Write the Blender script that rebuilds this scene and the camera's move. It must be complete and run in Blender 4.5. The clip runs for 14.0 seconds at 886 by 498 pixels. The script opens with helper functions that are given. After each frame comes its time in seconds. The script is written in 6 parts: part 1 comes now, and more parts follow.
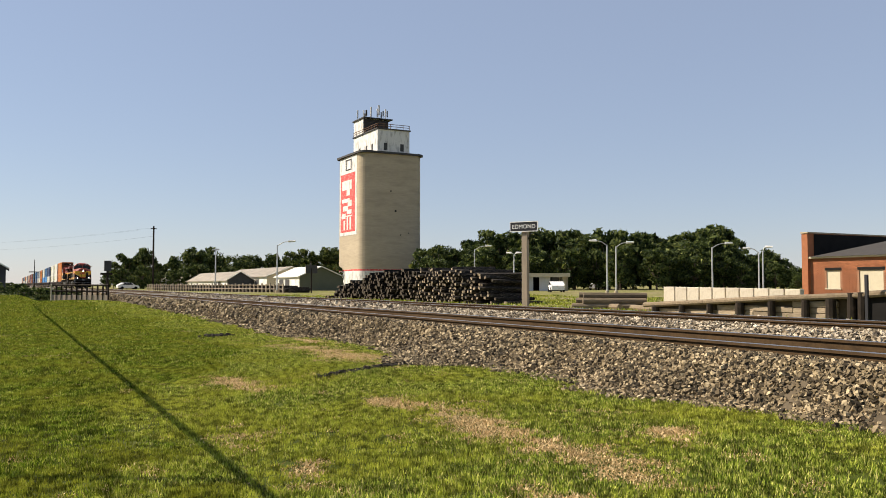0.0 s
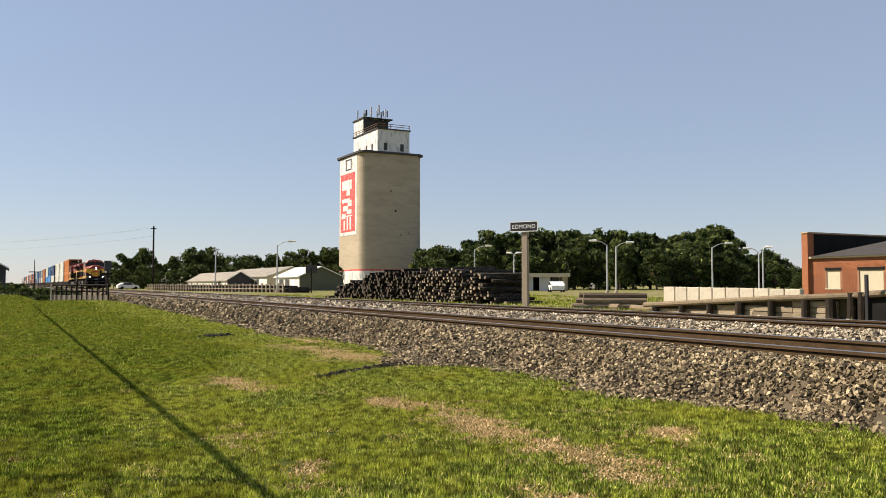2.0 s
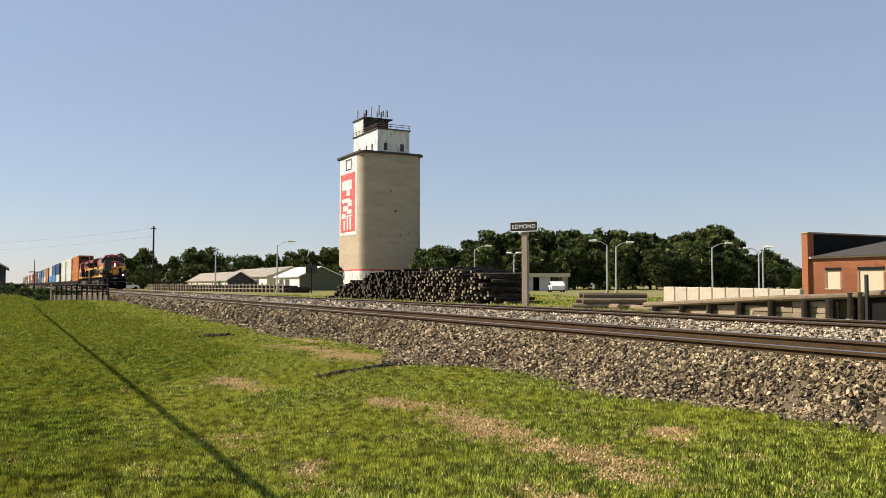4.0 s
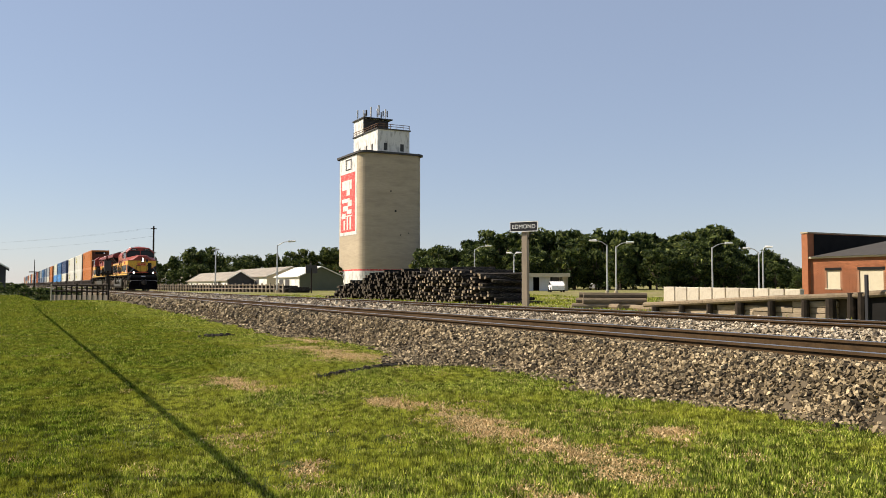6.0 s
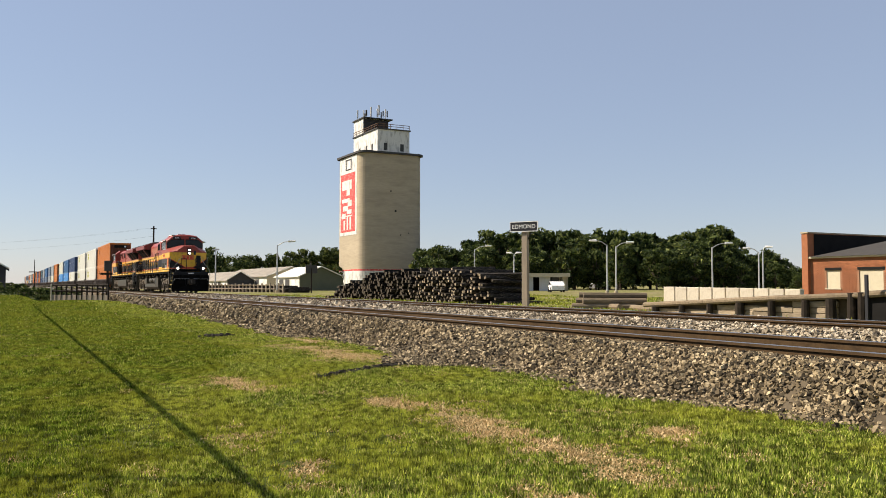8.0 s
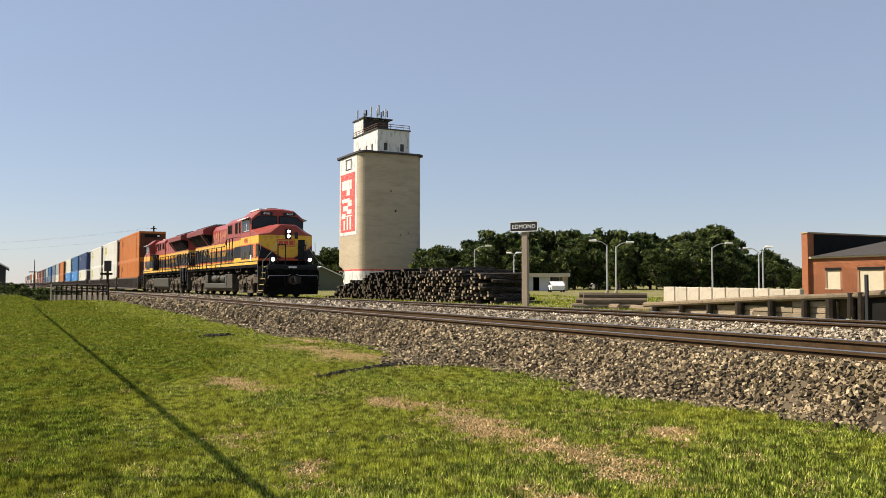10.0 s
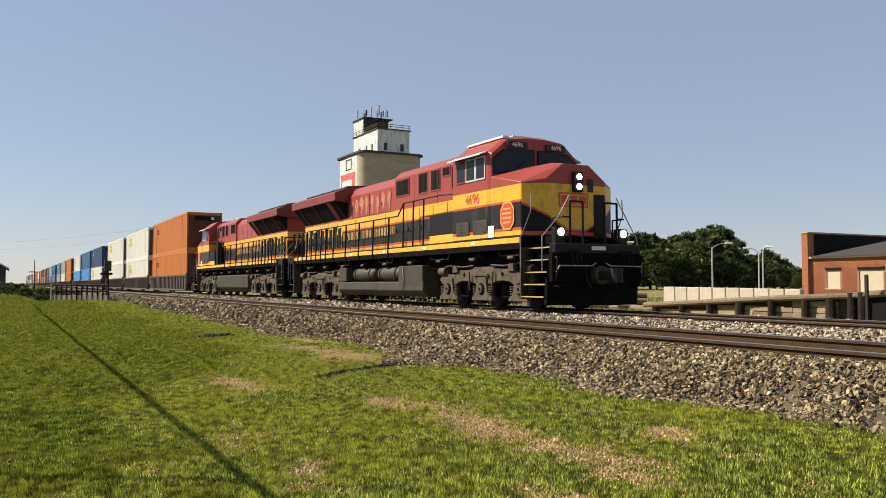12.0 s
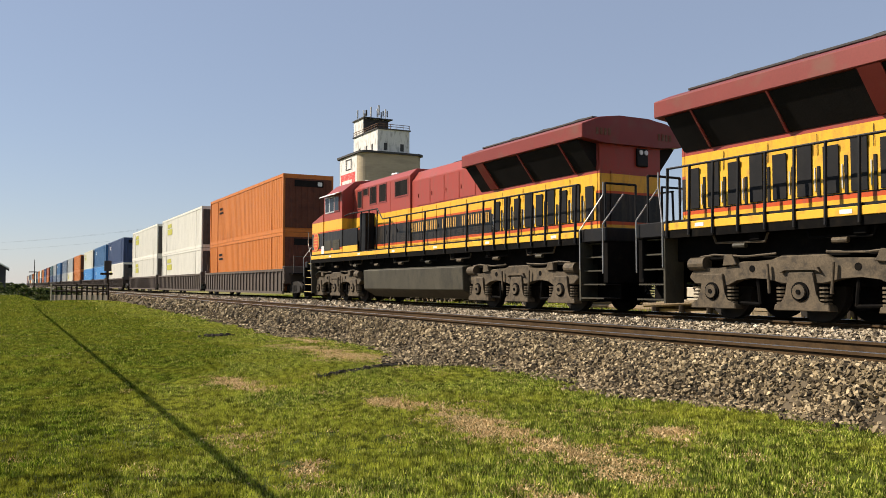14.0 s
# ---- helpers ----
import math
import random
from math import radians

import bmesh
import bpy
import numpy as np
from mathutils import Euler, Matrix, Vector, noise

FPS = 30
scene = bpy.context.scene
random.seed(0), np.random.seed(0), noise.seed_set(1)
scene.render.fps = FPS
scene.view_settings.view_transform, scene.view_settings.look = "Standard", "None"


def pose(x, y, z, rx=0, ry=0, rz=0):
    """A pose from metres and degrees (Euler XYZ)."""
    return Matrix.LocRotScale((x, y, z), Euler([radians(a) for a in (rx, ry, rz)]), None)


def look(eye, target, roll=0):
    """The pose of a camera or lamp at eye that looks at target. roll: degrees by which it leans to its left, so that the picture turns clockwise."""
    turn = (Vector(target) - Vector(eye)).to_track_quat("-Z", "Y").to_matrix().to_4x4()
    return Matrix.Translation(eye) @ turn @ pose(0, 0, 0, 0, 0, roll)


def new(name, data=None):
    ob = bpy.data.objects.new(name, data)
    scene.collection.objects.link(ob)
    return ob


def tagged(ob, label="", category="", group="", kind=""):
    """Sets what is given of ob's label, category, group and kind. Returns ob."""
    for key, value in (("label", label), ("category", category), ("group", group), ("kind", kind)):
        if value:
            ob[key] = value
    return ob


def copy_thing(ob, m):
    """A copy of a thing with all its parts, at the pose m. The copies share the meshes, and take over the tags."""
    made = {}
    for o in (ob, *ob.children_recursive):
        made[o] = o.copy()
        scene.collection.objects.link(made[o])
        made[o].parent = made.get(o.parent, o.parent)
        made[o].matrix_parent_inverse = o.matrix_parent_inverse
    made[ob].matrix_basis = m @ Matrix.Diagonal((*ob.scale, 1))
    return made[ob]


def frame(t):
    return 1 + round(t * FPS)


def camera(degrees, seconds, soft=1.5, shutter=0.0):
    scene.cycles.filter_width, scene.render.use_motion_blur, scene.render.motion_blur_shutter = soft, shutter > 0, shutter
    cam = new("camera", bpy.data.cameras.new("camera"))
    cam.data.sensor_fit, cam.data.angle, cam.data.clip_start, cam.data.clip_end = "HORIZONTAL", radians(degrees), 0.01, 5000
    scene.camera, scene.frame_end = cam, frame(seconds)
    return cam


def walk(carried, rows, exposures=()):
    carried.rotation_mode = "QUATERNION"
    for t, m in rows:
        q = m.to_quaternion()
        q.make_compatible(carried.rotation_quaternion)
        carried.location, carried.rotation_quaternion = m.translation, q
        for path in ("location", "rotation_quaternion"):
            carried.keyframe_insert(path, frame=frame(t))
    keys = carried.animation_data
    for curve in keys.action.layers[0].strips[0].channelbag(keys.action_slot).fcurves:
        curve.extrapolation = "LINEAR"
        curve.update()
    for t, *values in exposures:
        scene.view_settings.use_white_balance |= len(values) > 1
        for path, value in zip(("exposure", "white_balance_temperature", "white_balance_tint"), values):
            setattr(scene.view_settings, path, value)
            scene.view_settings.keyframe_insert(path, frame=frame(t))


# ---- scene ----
# World: x runs along the tracks (the train heads towards +x), y leads away from the camera across them, z = 0 is the top of the rails.
cam = camera(56.85, 14.0, soft=0.75)
EYE = Vector((0, 0, 0.65))
AIM = EYE + Vector((-math.cos(radians(28.1)), math.sin(radians(28.1)), math.tan(radians(2.5)))) * 50
walk(cam, [(0.0, look(EYE, AIM)), (14.0, look(EYE, AIM))], exposures=[(0.0, 0.71, 6750.0, 14.0), (10.0, 0.71, 6750.0, 14.0), (12.5, 0.62, 6750.0, 14.0), (14.0, 0.62, 6750.0, 14.0)])

# ---- light ----
SUN_EL, SUN_AZ = 40.0, 40.0     # azimuth: degrees from -y towards -x
to_sun = Vector((-math.sin(radians(SUN_AZ)) * math.cos(radians(SUN_EL)), -math.cos(radians(SUN_AZ)) * math.cos(radians(SUN_EL)), math.sin(radians(SUN_EL))))
world = bpy.data.worlds.new("sky")
scene.world = world
world.use_nodes = True
wn = world.node_tree
sky = wn.nodes.new("ShaderNodeTexSky")
sky.sky_type, sky.sun_disc = "NISHITA", False
sky.sun_elevation, sky.sun_rotation = radians(SUN_EL), math.atan2(to_sun.x, to_sun.y)
sky.air_density, sky.dust_density, sky.ozone_density = 1.0, 0.12, 1.4
haze = wn.nodes.new("ShaderNodeMix")      # thin summer haze over the whole sky
haze.data_type = "RGBA"
haze.inputs[0].default_value = 0.64
haze.inputs[7].default_value = (2.55, 3.16, 4.30, 1)
wn.links.new(sky.outputs[0], haze.inputs[6])
wn.links.new(haze.outputs[2], wn.nodes["Background"].inputs[0])
wn.nodes["Background"].inputs[1].default_value = 0.085
sun = new("sun", bpy.data.lights.new("sun", "SUN"))
sun.data.energy, sun.data.angle, sun.data.color = 5.0, radians(0.53), (1.0, 0.93, 0.80)
sun.matrix_world = look(to_sun * 100, (0, 0, 0))


# ---- materials ----
def nodes_of(name):
    m = bpy.data.materials.new(name)
    m.use_nodes = True
    nt = m.node_tree
    return m, nt, nt.nodes["Principled BSDF"]


def noise_node(nt, scale, detail=4.0, coord="Object", stretch=None):
    tc = nt.nodes.new("ShaderNodeTexCoord")
    n = nt.nodes.new("ShaderNodeTexNoise")
    n.inputs["Scale"].default_value, n.inputs["Detail"].default_value = scale, detail
    src = tc.outputs[coord]
    if stretch:
        mp = nt.nodes.new("ShaderNodeMapping")
        mp.inputs["Scale"].default_value = stretch
        nt.links.new(src, mp.inputs[0])
        src = mp.outputs[0]
    nt.links.new(src, n.inputs["Vector"])
    return n.outputs[0]


def ramp(nt, fac, stops, constant=False):
    r = nt.nodes.new("ShaderNodeValToRGB")
    r.color_ramp.interpolation = "CONSTANT" if constant else "LINEAR"
    e = r.color_ramp.elements
    while len(e) < len(stops):
        e.new(0.5)
    for el, (p, c) in zip(e, stops):
        el.position, el.color = p, (*c, 1)
    nt.links.new(fac, r.inputs[0])
    return r.outputs[0]


def mixed(nt, fac, a, b, kind="MIX"):
    m = nt.nodes.new("ShaderNodeMix")
    m.data_type, m.blend_type = "RGBA", kind
    for sock, v in ((m.inputs[0], fac), (m.inputs[6], a), (m.inputs[7], b)):
        if hasattr(v, "links"):
            nt.links.new(v, sock)
        elif isinstance(v, float):
            sock.default_value = v
        else:
            sock.default_value = (*v, 1)
    return m.outputs[2]


def bumped(nt, bsdf, height, strength, distance=0.02):
    b = nt.nodes.new("ShaderNodeBump")
    b.inputs["Strength"].default_value, b.inputs["Distance"].default_value = strength, distance
    nt.links.new(height, b.inputs["Height"])
    nt.links.new(b.outputs[0], bsdf.inputs["Normal"])


def scaled(c, k):
    return tuple(min(1.0, v * k) for v in c)


def mat(name, col, rough=0.7, metal=0.0, scale=3.0, vary=0.25, grain=40.0, bump=0.2, dirt=None, dirt_amount=0.5, stretch=None, rnd=0.0, spec=0.3):
    """A worn surface: broad and fine variation of the colour, patches of dirt, fine relief."""
    m, nt, b = nodes_of(name)
    broad = noise_node(nt, scale, 5, stretch=stretch)
    c = ramp(nt, broad, [(0.3, scaled(col, 1 - vary)), (0.7, scaled(col, 1 + vary))])
    fine = noise_node(nt, grain, 3, stretch=stretch)
    c = mixed(nt, 0.5, c, ramp(nt, fine, [(0.3, scaled(col, 1 - vary)), (0.7, scaled(col, 1 + vary))]))
    if dirt:
        patch = noise_node(nt, scale * 2.3, 6, stretch=stretch)
        c = mixed(nt, ramp(nt, patch, [(0.5, (0, 0, 0)), (0.72, (dirt_amount,) * 3)]), c, dirt)
    if rnd:
        info = nt.nodes.new("ShaderNodeObjectInfo")
        c = mixed(nt, 1.0, c, ramp(nt, info.outputs["Random"], [(0, (1 - rnd,) * 3), (1, (1 + rnd * 0.3,) * 3)]), "MULTIPLY")
    nt.links.new(c, b.inputs["Base Color"])
    b.inputs["Roughness"].default_value, b.inputs["Metallic"].default_value = rough, metal
    b.inputs["Specular IOR Level"].default_value = spec
    if bump:
        bumped(nt, b, fine, bump, 0.01)
    return m


def island_mat(name, stops, rough=0.9, big=None, trans=0.0, spec=0.3, tuft_shade=0.0):
    """For heaps of small pieces: a colour for each piece, with broad patches over it."""
    m, nt, b = nodes_of(name)
    g = nt.nodes.new("ShaderNodeNewGeometry")
    c = ramp(nt, g.outputs["Random Per Island"], stops)
    if big:
        c = mixed(nt, ramp(nt, noise_node(nt, big[0], 4), [(0.42, (0, 0, 0)), (0.62, (1, 1, 1))]), c, mixed(nt, 0.7, c, big[1]))
    # shade of the gaps between tufts, painted into the colour by noise
    if tuft_shade:
        c = mixed(nt, 1.0, c, ramp(nt, noise_node(nt, tuft_shade, 3), [(0.38, (0.30,) * 3), (0.60, (1.25,) * 3)]), "MULTIPLY")
    nt.links.new(c, b.inputs["Base Color"])
    b.inputs["Roughness"].default_value = rough
    b.inputs["Specular IOR Level"].default_value = spec
    if trans:
        b.inputs["Transmission Weight"].default_value = 0.0
        t = nt.nodes.new("ShaderNodeBsdfTranslucent")
        mx = nt.nodes.new("ShaderNodeMixShader")
        mx.inputs[0].default_value = trans
        nt.links.new(c, t.inputs[0])
        nt.links.new(b.outputs[0], mx.inputs[1])
        nt.links.new(t.outputs[0], mx.inputs[2])
        nt.links.new(mx.outputs[0], nt.nodes["Material Output"].inputs[0])
    return m


def banded(name, bands, rough=0.35, dirt=(0.12, 0.09, 0.06)):
    """Paint in level bands, by the height over the rails of the part; bands: (from height, colour)."""
    m, nt, b = nodes_of(name)
    tc = nt.nodes.new("ShaderNodeTexCoord")
    sp = nt.nodes.new("ShaderNodeSeparateXYZ")
    nt.links.new(tc.outputs["Object"], sp.inputs[0])
    d = nt.nodes.new("ShaderNodeMath")
    d.operation = "DIVIDE"
    d.inputs[1].default_value = 5.0
    nt.links.new(sp.outputs[2], d.inputs[0])
    c = ramp(nt, d.outputs[0], [(h / 5.0, col) for h, col in bands], True)
    streak = noise_node(nt, 2.0, 6, stretch=(3.0, 3.0, 0.5))
    c = mixed(nt, ramp(nt, streak, [(0.5, (0, 0, 0)), (0.8, (0.45,) * 3)]), c, dirt)
    c = mixed(nt, ramp(nt, noise_node(nt, 30, 3), [(0.4, (0, 0, 0)), (0.9, (0.3,) * 3)]), c, dirt)
    nt.links.new(c, b.inputs["Base Color"])
    b.inputs["Roughness"].default_value = rough
    b.inputs["Specular IOR Level"].default_value = 0.22
    bumped(nt, b, noise_node(nt, 3.0, 3), 0.08, 0.02)
    return m


def glow(name, col, strength):
    m, nt, b = nodes_of(name)
    b.inputs["Base Color"].default_value = (*col, 1)
    b.inputs["Emission Color"].default_value = (*col, 1)
    b.inputs["Emission Strength"].default_value = strength
    return m


def glass(name, col=(0.02, 0.025, 0.03)):
    m, nt, b = nodes_of(name)
    b.inputs["Base Color"].default_value = (*col, 1)
    b.inputs["Roughness"].default_value = 0.08
    b.inputs["Specular IOR Level"].default_value = 0.15
    return m


RED, YEL, BLK = (0.33, 0.055, 0.040), (0.75, 0.41, 0.035), (0.010, 0.010, 0.011)
STRIPE = (0.55, 0.08, 0.02)
LOCO_BANDS = [(0.0, YEL), (2.07, STRIPE), (2.13, BLK), (2.80, STRIPE), (2.86, YEL), (3.28, RED)]
M = dict(
    loco=banded("locomotive paint", LOCO_BANDS),
    red=mat("maroon paint", (0.195, 0.033, 0.025), 0.45, scale=1.0, vary=0.12, dirt=(0.15, 0.08, 0.05), bump=0.05),
    yellow=mat("yellow paint", YEL, 0.4, scale=2.0, vary=0.08, dirt=(0.2, 0.13, 0.05), bump=0.05),
    black=mat("black paint", BLK, 0.5, scale=2.0, vary=0.3, dirt=(0.026, 0.022, 0.017), bump=0.1, spec=0.15),
    under=mat("dirty black steel", (0.005, 0.0046, 0.0042), 0.9, scale=3.0, vary=0.3, dirt=(0.016, 0.012, 0.008), dirt_amount=0.5, spec=0.06),
    truck=mat("dusty grey truck paint", (0.092, 0.069, 0.042), 0.7, scale=3.0, vary=0.5, dirt=(0.022, 0.018, 0.013), dirt_amount=0.8),
    tank=mat("dusty tank paint", (0.052, 0.046, 0.030), 0.6, scale=1.6, vary=0.4, dirt=(0.022, 0.020, 0.015), dirt_amount=0.7, stretch=(1, 1, 0.5)),
    white=mat("white paint", (0.75, 0.74, 0.70), 0.5, scale=2.0, vary=0.08, dirt=(0.4, 0.36, 0.3)),
    gold=mat("gold lettering", (0.56, 0.32, 0.08), 0.5, vary=0.1),
    lime=mat("faded yellow-green marking", (0.42, 0.40, 0.05), 0.5, vary=0.15),
    crest=mat("crest red", (0.60, 0.07, 0.03), 0.4, vary=0.1),
    glass=glass("dark glass"),
    lamp=glow("lit lamp", (1.0, 0.93, 0.78), 3.5),
    silver=mat("light grey metal", (0.55, 0.55, 0.54), 0.45, metal=0.3, vary=0.1),
    chain=mat("worn steel", (0.35, 0.34, 0.32), 0.4, metal=0.7, vary=0.2),
    wheel=mat("wheel steel", (0.022, 0.018, 0.014), 0.7, metal=0.2, vary=0.3),
    tread=mat("polished tread", (0.5, 0.49, 0.47), 0.25, metal=1.0, vary=0.1),
    rail=mat("rusty rail", (0.070, 0.043, 0.021), 0.9, scale=3.0, vary=0.35, dirt=(0.025, 0.018, 0.012), spec=0.1),
    head=mat("polished rail head", (0.42, 0.41, 0.40), 0.32, metal=1.0, vary=0.15),
    tie=mat("creosoted timber", (0.085, 0.060, 0.042), 0.9, scale=2.0, vary=0.35, grain=30, bump=0.6, dirt=(0.2, 0.17, 0.13), stretch=(8, 1, 8), rnd=0.35),
    pile_tie=mat("old creosoted tie", (0.024, 0.020, 0.016), 0.85, scale=3.0, vary=0.5, grain=30, bump=0.8, dirt=(0.16, 0.13, 0.095), dirt_amount=0.8, rnd=0.6, spec=0.15, stretch=(3, 0.7, 3)),
    tie_end=mat("sawn tie end", (0.25, 0.195, 0.125), 0.9, scale=5.0, vary=0.5, grain=14, bump=0.9, dirt=(0.012, 0.010, 0.008), dirt_amount=0.95, rnd=0.75),
    ballast=mat("ballast bed", (0.10, 0.076, 0.046), 0.95, scale=1.2, vary=0.25, grain=18, bump=1.0),
    concrete=mat("weathered concrete", (0.42, 0.345, 0.235), 0.9, scale=0.22, vary=0.12, grain=2.0, bump=0.1, dirt=(0.29, 0.24, 0.17), dirt_amount=0.6, stretch=(0.35, 0.35, 1.8)),
    whitewash=mat("white painted concrete", (0.66, 0.64, 0.58), 0.85, scale=0.6, vary=0.1, dirt=(0.30, 0.28, 0.24), dirt_amount=0.85, stretch=(1, 1, 0.4)),
    signred=mat("faded red paint", (0.55, 0.07, 0.06), 0.8, scale=1.2, vary=0.15, dirt=(0.7, 0.55, 0.5), dirt_amount=0.5),
    rust=mat("rusty painted railing", (0.13, 0.065, 0.035), 0.85, scale=2.0, vary=0.3, dirt=(0.25, 0.20, 0.15)),
    darkgrey=mat("dark grey weathered roofing", (0.06, 0.057, 0.055), 0.9, scale=1.5, vary=0.3),
    brick=mat("red brick", (0.33, 0.122, 0.054), 0.9, scale=3.0, vary=0.2, grain=25, dirt=(0.22, 0.09, 0.05), rnd=0.3),
    mortar=mat("mortar", (0.29, 0.165, 0.10), 0.95, scale=4.0, vary=0.15),
    tar=mat("tarred wall", (0.014, 0.013, 0.012), 0.9, scale=1.5, vary=0.4, spec=0.1),
    tanroof=mat("weathered tan sheet roofing", (0.27, 0.235, 0.185), 0.8, scale=0.4, vary=0.3, grain=4, dirt=(0.10, 0.085, 0.07)),
    shingle=mat("grey shingle", (0.050, 0.045, 0.040), 0.95, scale=2.5, vary=0.25, grain=25),
    board=mat("pale board", (0.50, 0.44, 0.31), 0.85, scale=2.0, vary=0.1, dirt=(0.42, 0.36, 0.27)),
    timber=mat("weathered grey timber", (0.34, 0.265, 0.175), 0.9, scale=2.0, vary=0.35, grain=22, bump=0.6, dirt=(0.09, 0.07, 0.05), stretch=(0.6, 6, 6), rnd=0.35),
    darkpost=mat("dark tarred post", (0.028, 0.022, 0.017), 0.9, scale=3.0, vary=0.4, bump=0.5, dirt=(0.08, 0.06, 0.04), spec=0.1),
    oldbeam=mat("old dark beam", (0.21, 0.158, 0.098), 0.9, scale=2.0, vary=0.4, bump=0.6, dirt=(0.03, 0.024, 0.018), stretch=(6, 0.6, 6), rnd=0.4),
    soil=island_mat("dark soil", [(0.0, (0.012, 0.010, 0.008)), (1.0, (0.05, 0.04, 0.028))], 0.95),
    post=mat("pale wooden post", (0.31, 0.25, 0.18), 0.9, scale=2.0, vary=0.2, stretch=(5, 5, 0.6), dirt=(0.2, 0.16, 0.12)),
    galv=mat("galvanised steel", (0.48, 0.48, 0.47), 0.5, metal=0.5, vary=0.12),
    green=mat("olive metal siding", (0.105, 0.108, 0.064), 0.7, scale=1.0, vary=0.12),
    offwhite=mat("cream metal siding", (0.72, 0.69, 0.60), 0.7, scale=1.0, vary=0.08),
    signblack=mat("sign black", (0.02, 0.02, 0.022), 0.5, vary=0.2),
    bark=mat("bark", (0.12, 0.09, 0.065), 0.95, scale=4.0, vary=0.3, bump=0.6),
    leaf=island_mat("leaves", [(0.0, (0.008, 0.018, 0.004)), (0.45, (0.036, 0.058, 0.011)), (0.8, (0.095, 0.122, 0.025)), (1.0, (0.18, 0.20, 0.05))], 0.75, trans=0.25),
    grass=island_mat("grass blades", [(0.0, (0.062, 0.100, 0.010)), (0.45, (0.235, 0.305, 0.034)), (0.8, (0.46, 0.49, 0.080)), (1.0, (0.80, 0.72, 0.25))], 0.8, big=(0.9, (0.37, 0.375, 0.042)), trans=0.3, spec=0.1, tuft_shade=11.0),
    lush=island_mat("lush grass blades", [(0.0, (0.032, 0.064, 0.005)), (0.5, (0.165, 0.235, 0.017)), (0.85, (0.33, 0.38, 0.042)), (1.0, (0.62, 0.57, 0.15))], 0.8, big=(1.3, (0.29, 0.29, 0.03)), trans=0.3, spec=0.1, tuft_shade=9.0),
    straw=island_mat("dry grass", [(0.0, (0.20, 0.13, 0.05)), (0.4, (0.56, 0.38, 0.17)), (1.0, (0.82, 0.62, 0.34))], 0.9, trans=0.2),
    stone=island_mat("ballast stones", [(0.0, (0.016, 0.012, 0.007)), (0.4, (0.125, 0.092, 0.050)), (0.75, (0.255, 0.193, 0.108)), (1.0, (0.49, 0.385, 0.230))], 0.9),
    palestone=island_mat("pale ballast stones", [(0.0, (0.04, 0.03, 0.02)), (0.4, (0.20, 0.158, 0.10)), (1.0, (0.60, 0.50, 0.36))], 0.9),
)


# ---- building helpers ----
def thing(name, label, category, m=None, group="", kind=""):
    ob = new(name)
    ob.empty_display_size = 0.2
    if m is not None:
        ob.matrix_basis = m
    return tagged(ob, label, category, group, kind)


def mesh_of(name, bm, material):
    bmesh.ops.recalc_face_normals(bm, faces=bm.faces)
    me = bpy.data.meshes.new(name)
    bm.to_mesh(me)
    bm.free()
    for mm in (material if isinstance(material, (list, tuple)) else [material]):
        me.materials.append(M[mm] if isinstance(mm, str) else mm)
    return me


def part(name, bm, material, parent=None, label="", bevel=0.0, smooth=False):
    if bevel:
        bmesh.ops.bevel(bm, geom=list(bm.edges), offset=bevel, segments=1, affect="EDGES", clamp_overlap=True)
    me = mesh_of(name, bm, material)
    if smooth:
        for p in me.polygons:
            p.use_smooth = True
    ob = new(name, me)
    if parent is not None:
        ob.parent = parent
    return tagged(ob, label)


def share(name, me, parent, m):
    ob = new(name, me)
    ob.parent = parent
    ob.matrix_basis = m
    return ob


def structure(name, bm, material, label, category, smooth=False):
    return tagged(part(name, bm, material, None, smooth=smooth), label, category, kind="structure")


def B():
    return bmesh.new()


def box(bm, x0, x1, y0, y1, z0, z1, m=None):
    v = [bm.verts.new((x, y, z)) for x in (x0, x1) for y in (y0, y1) for z in (z0, z1)]
    for f in ((0, 1, 3, 2), (4, 6, 7, 5), (0, 4, 5, 1), (2, 3, 7, 6), (0, 2, 6, 4), (1, 5, 7, 3)):
        bm.faces.new([v[i] for i in f])
    if m is not None:
        bmesh.ops.transform(bm, matrix=m, verts=v)
    return bm


def rod(bm, a, b, r, seg=8, r2=None):
    a, b = Vector(a), Vector(b)
    q = (b - a).to_track_quat("Z", "Y")
    rings = []
    for p, rr in ((a, r), (b, r if r2 is None else r2)):
        rings.append([bm.verts.new(p + q @ Vector((rr * math.cos(2 * math.pi * i / seg), rr * math.sin(2 * math.pi * i / seg), 0))) for i in range(seg)])
    for i in range(seg):
        j = (i + 1) % seg
        bm.faces.new((rings[0][i], rings[0][j], rings[1][j], rings[1][i]))
    bm.faces.new(rings[0][::-1])
    bm.faces.new(rings[1])
    return bm


def rods(bm, pts, r, seg=6):
    for a, b in zip(pts, pts[1:]):
        rod(bm, a, b, r, seg)
    return bm


def along(bm, profile, stations, axis="x"):
    """Sweep a closed profile of (u, v) along an axis; a station is a place, or a place and its own profile."""
    rings = []
    for s in stations:
        at, pr = s if isinstance(s, tuple) else (s, profile)
        ring = []
        for u, v in pr:
            ring.append(bm.verts.new((at, u, v) if axis == "x" else (u, at, v) if axis == "y" else (u, v, at)))
        rings.append(ring)
    n = len(rings[0])
    for a, b in zip(rings, rings[1:]):
        for i in range(n):
            j = (i + 1) % n
            bm.faces.new((a[i], a[j], b[j], b[i]))
    bm.faces.new(rings[0][::-1])
    bm.faces.new(rings[-1])
    return bm


def mirror_y(pts):
    return pts + [(-u, v) for u, v in reversed(pts)]


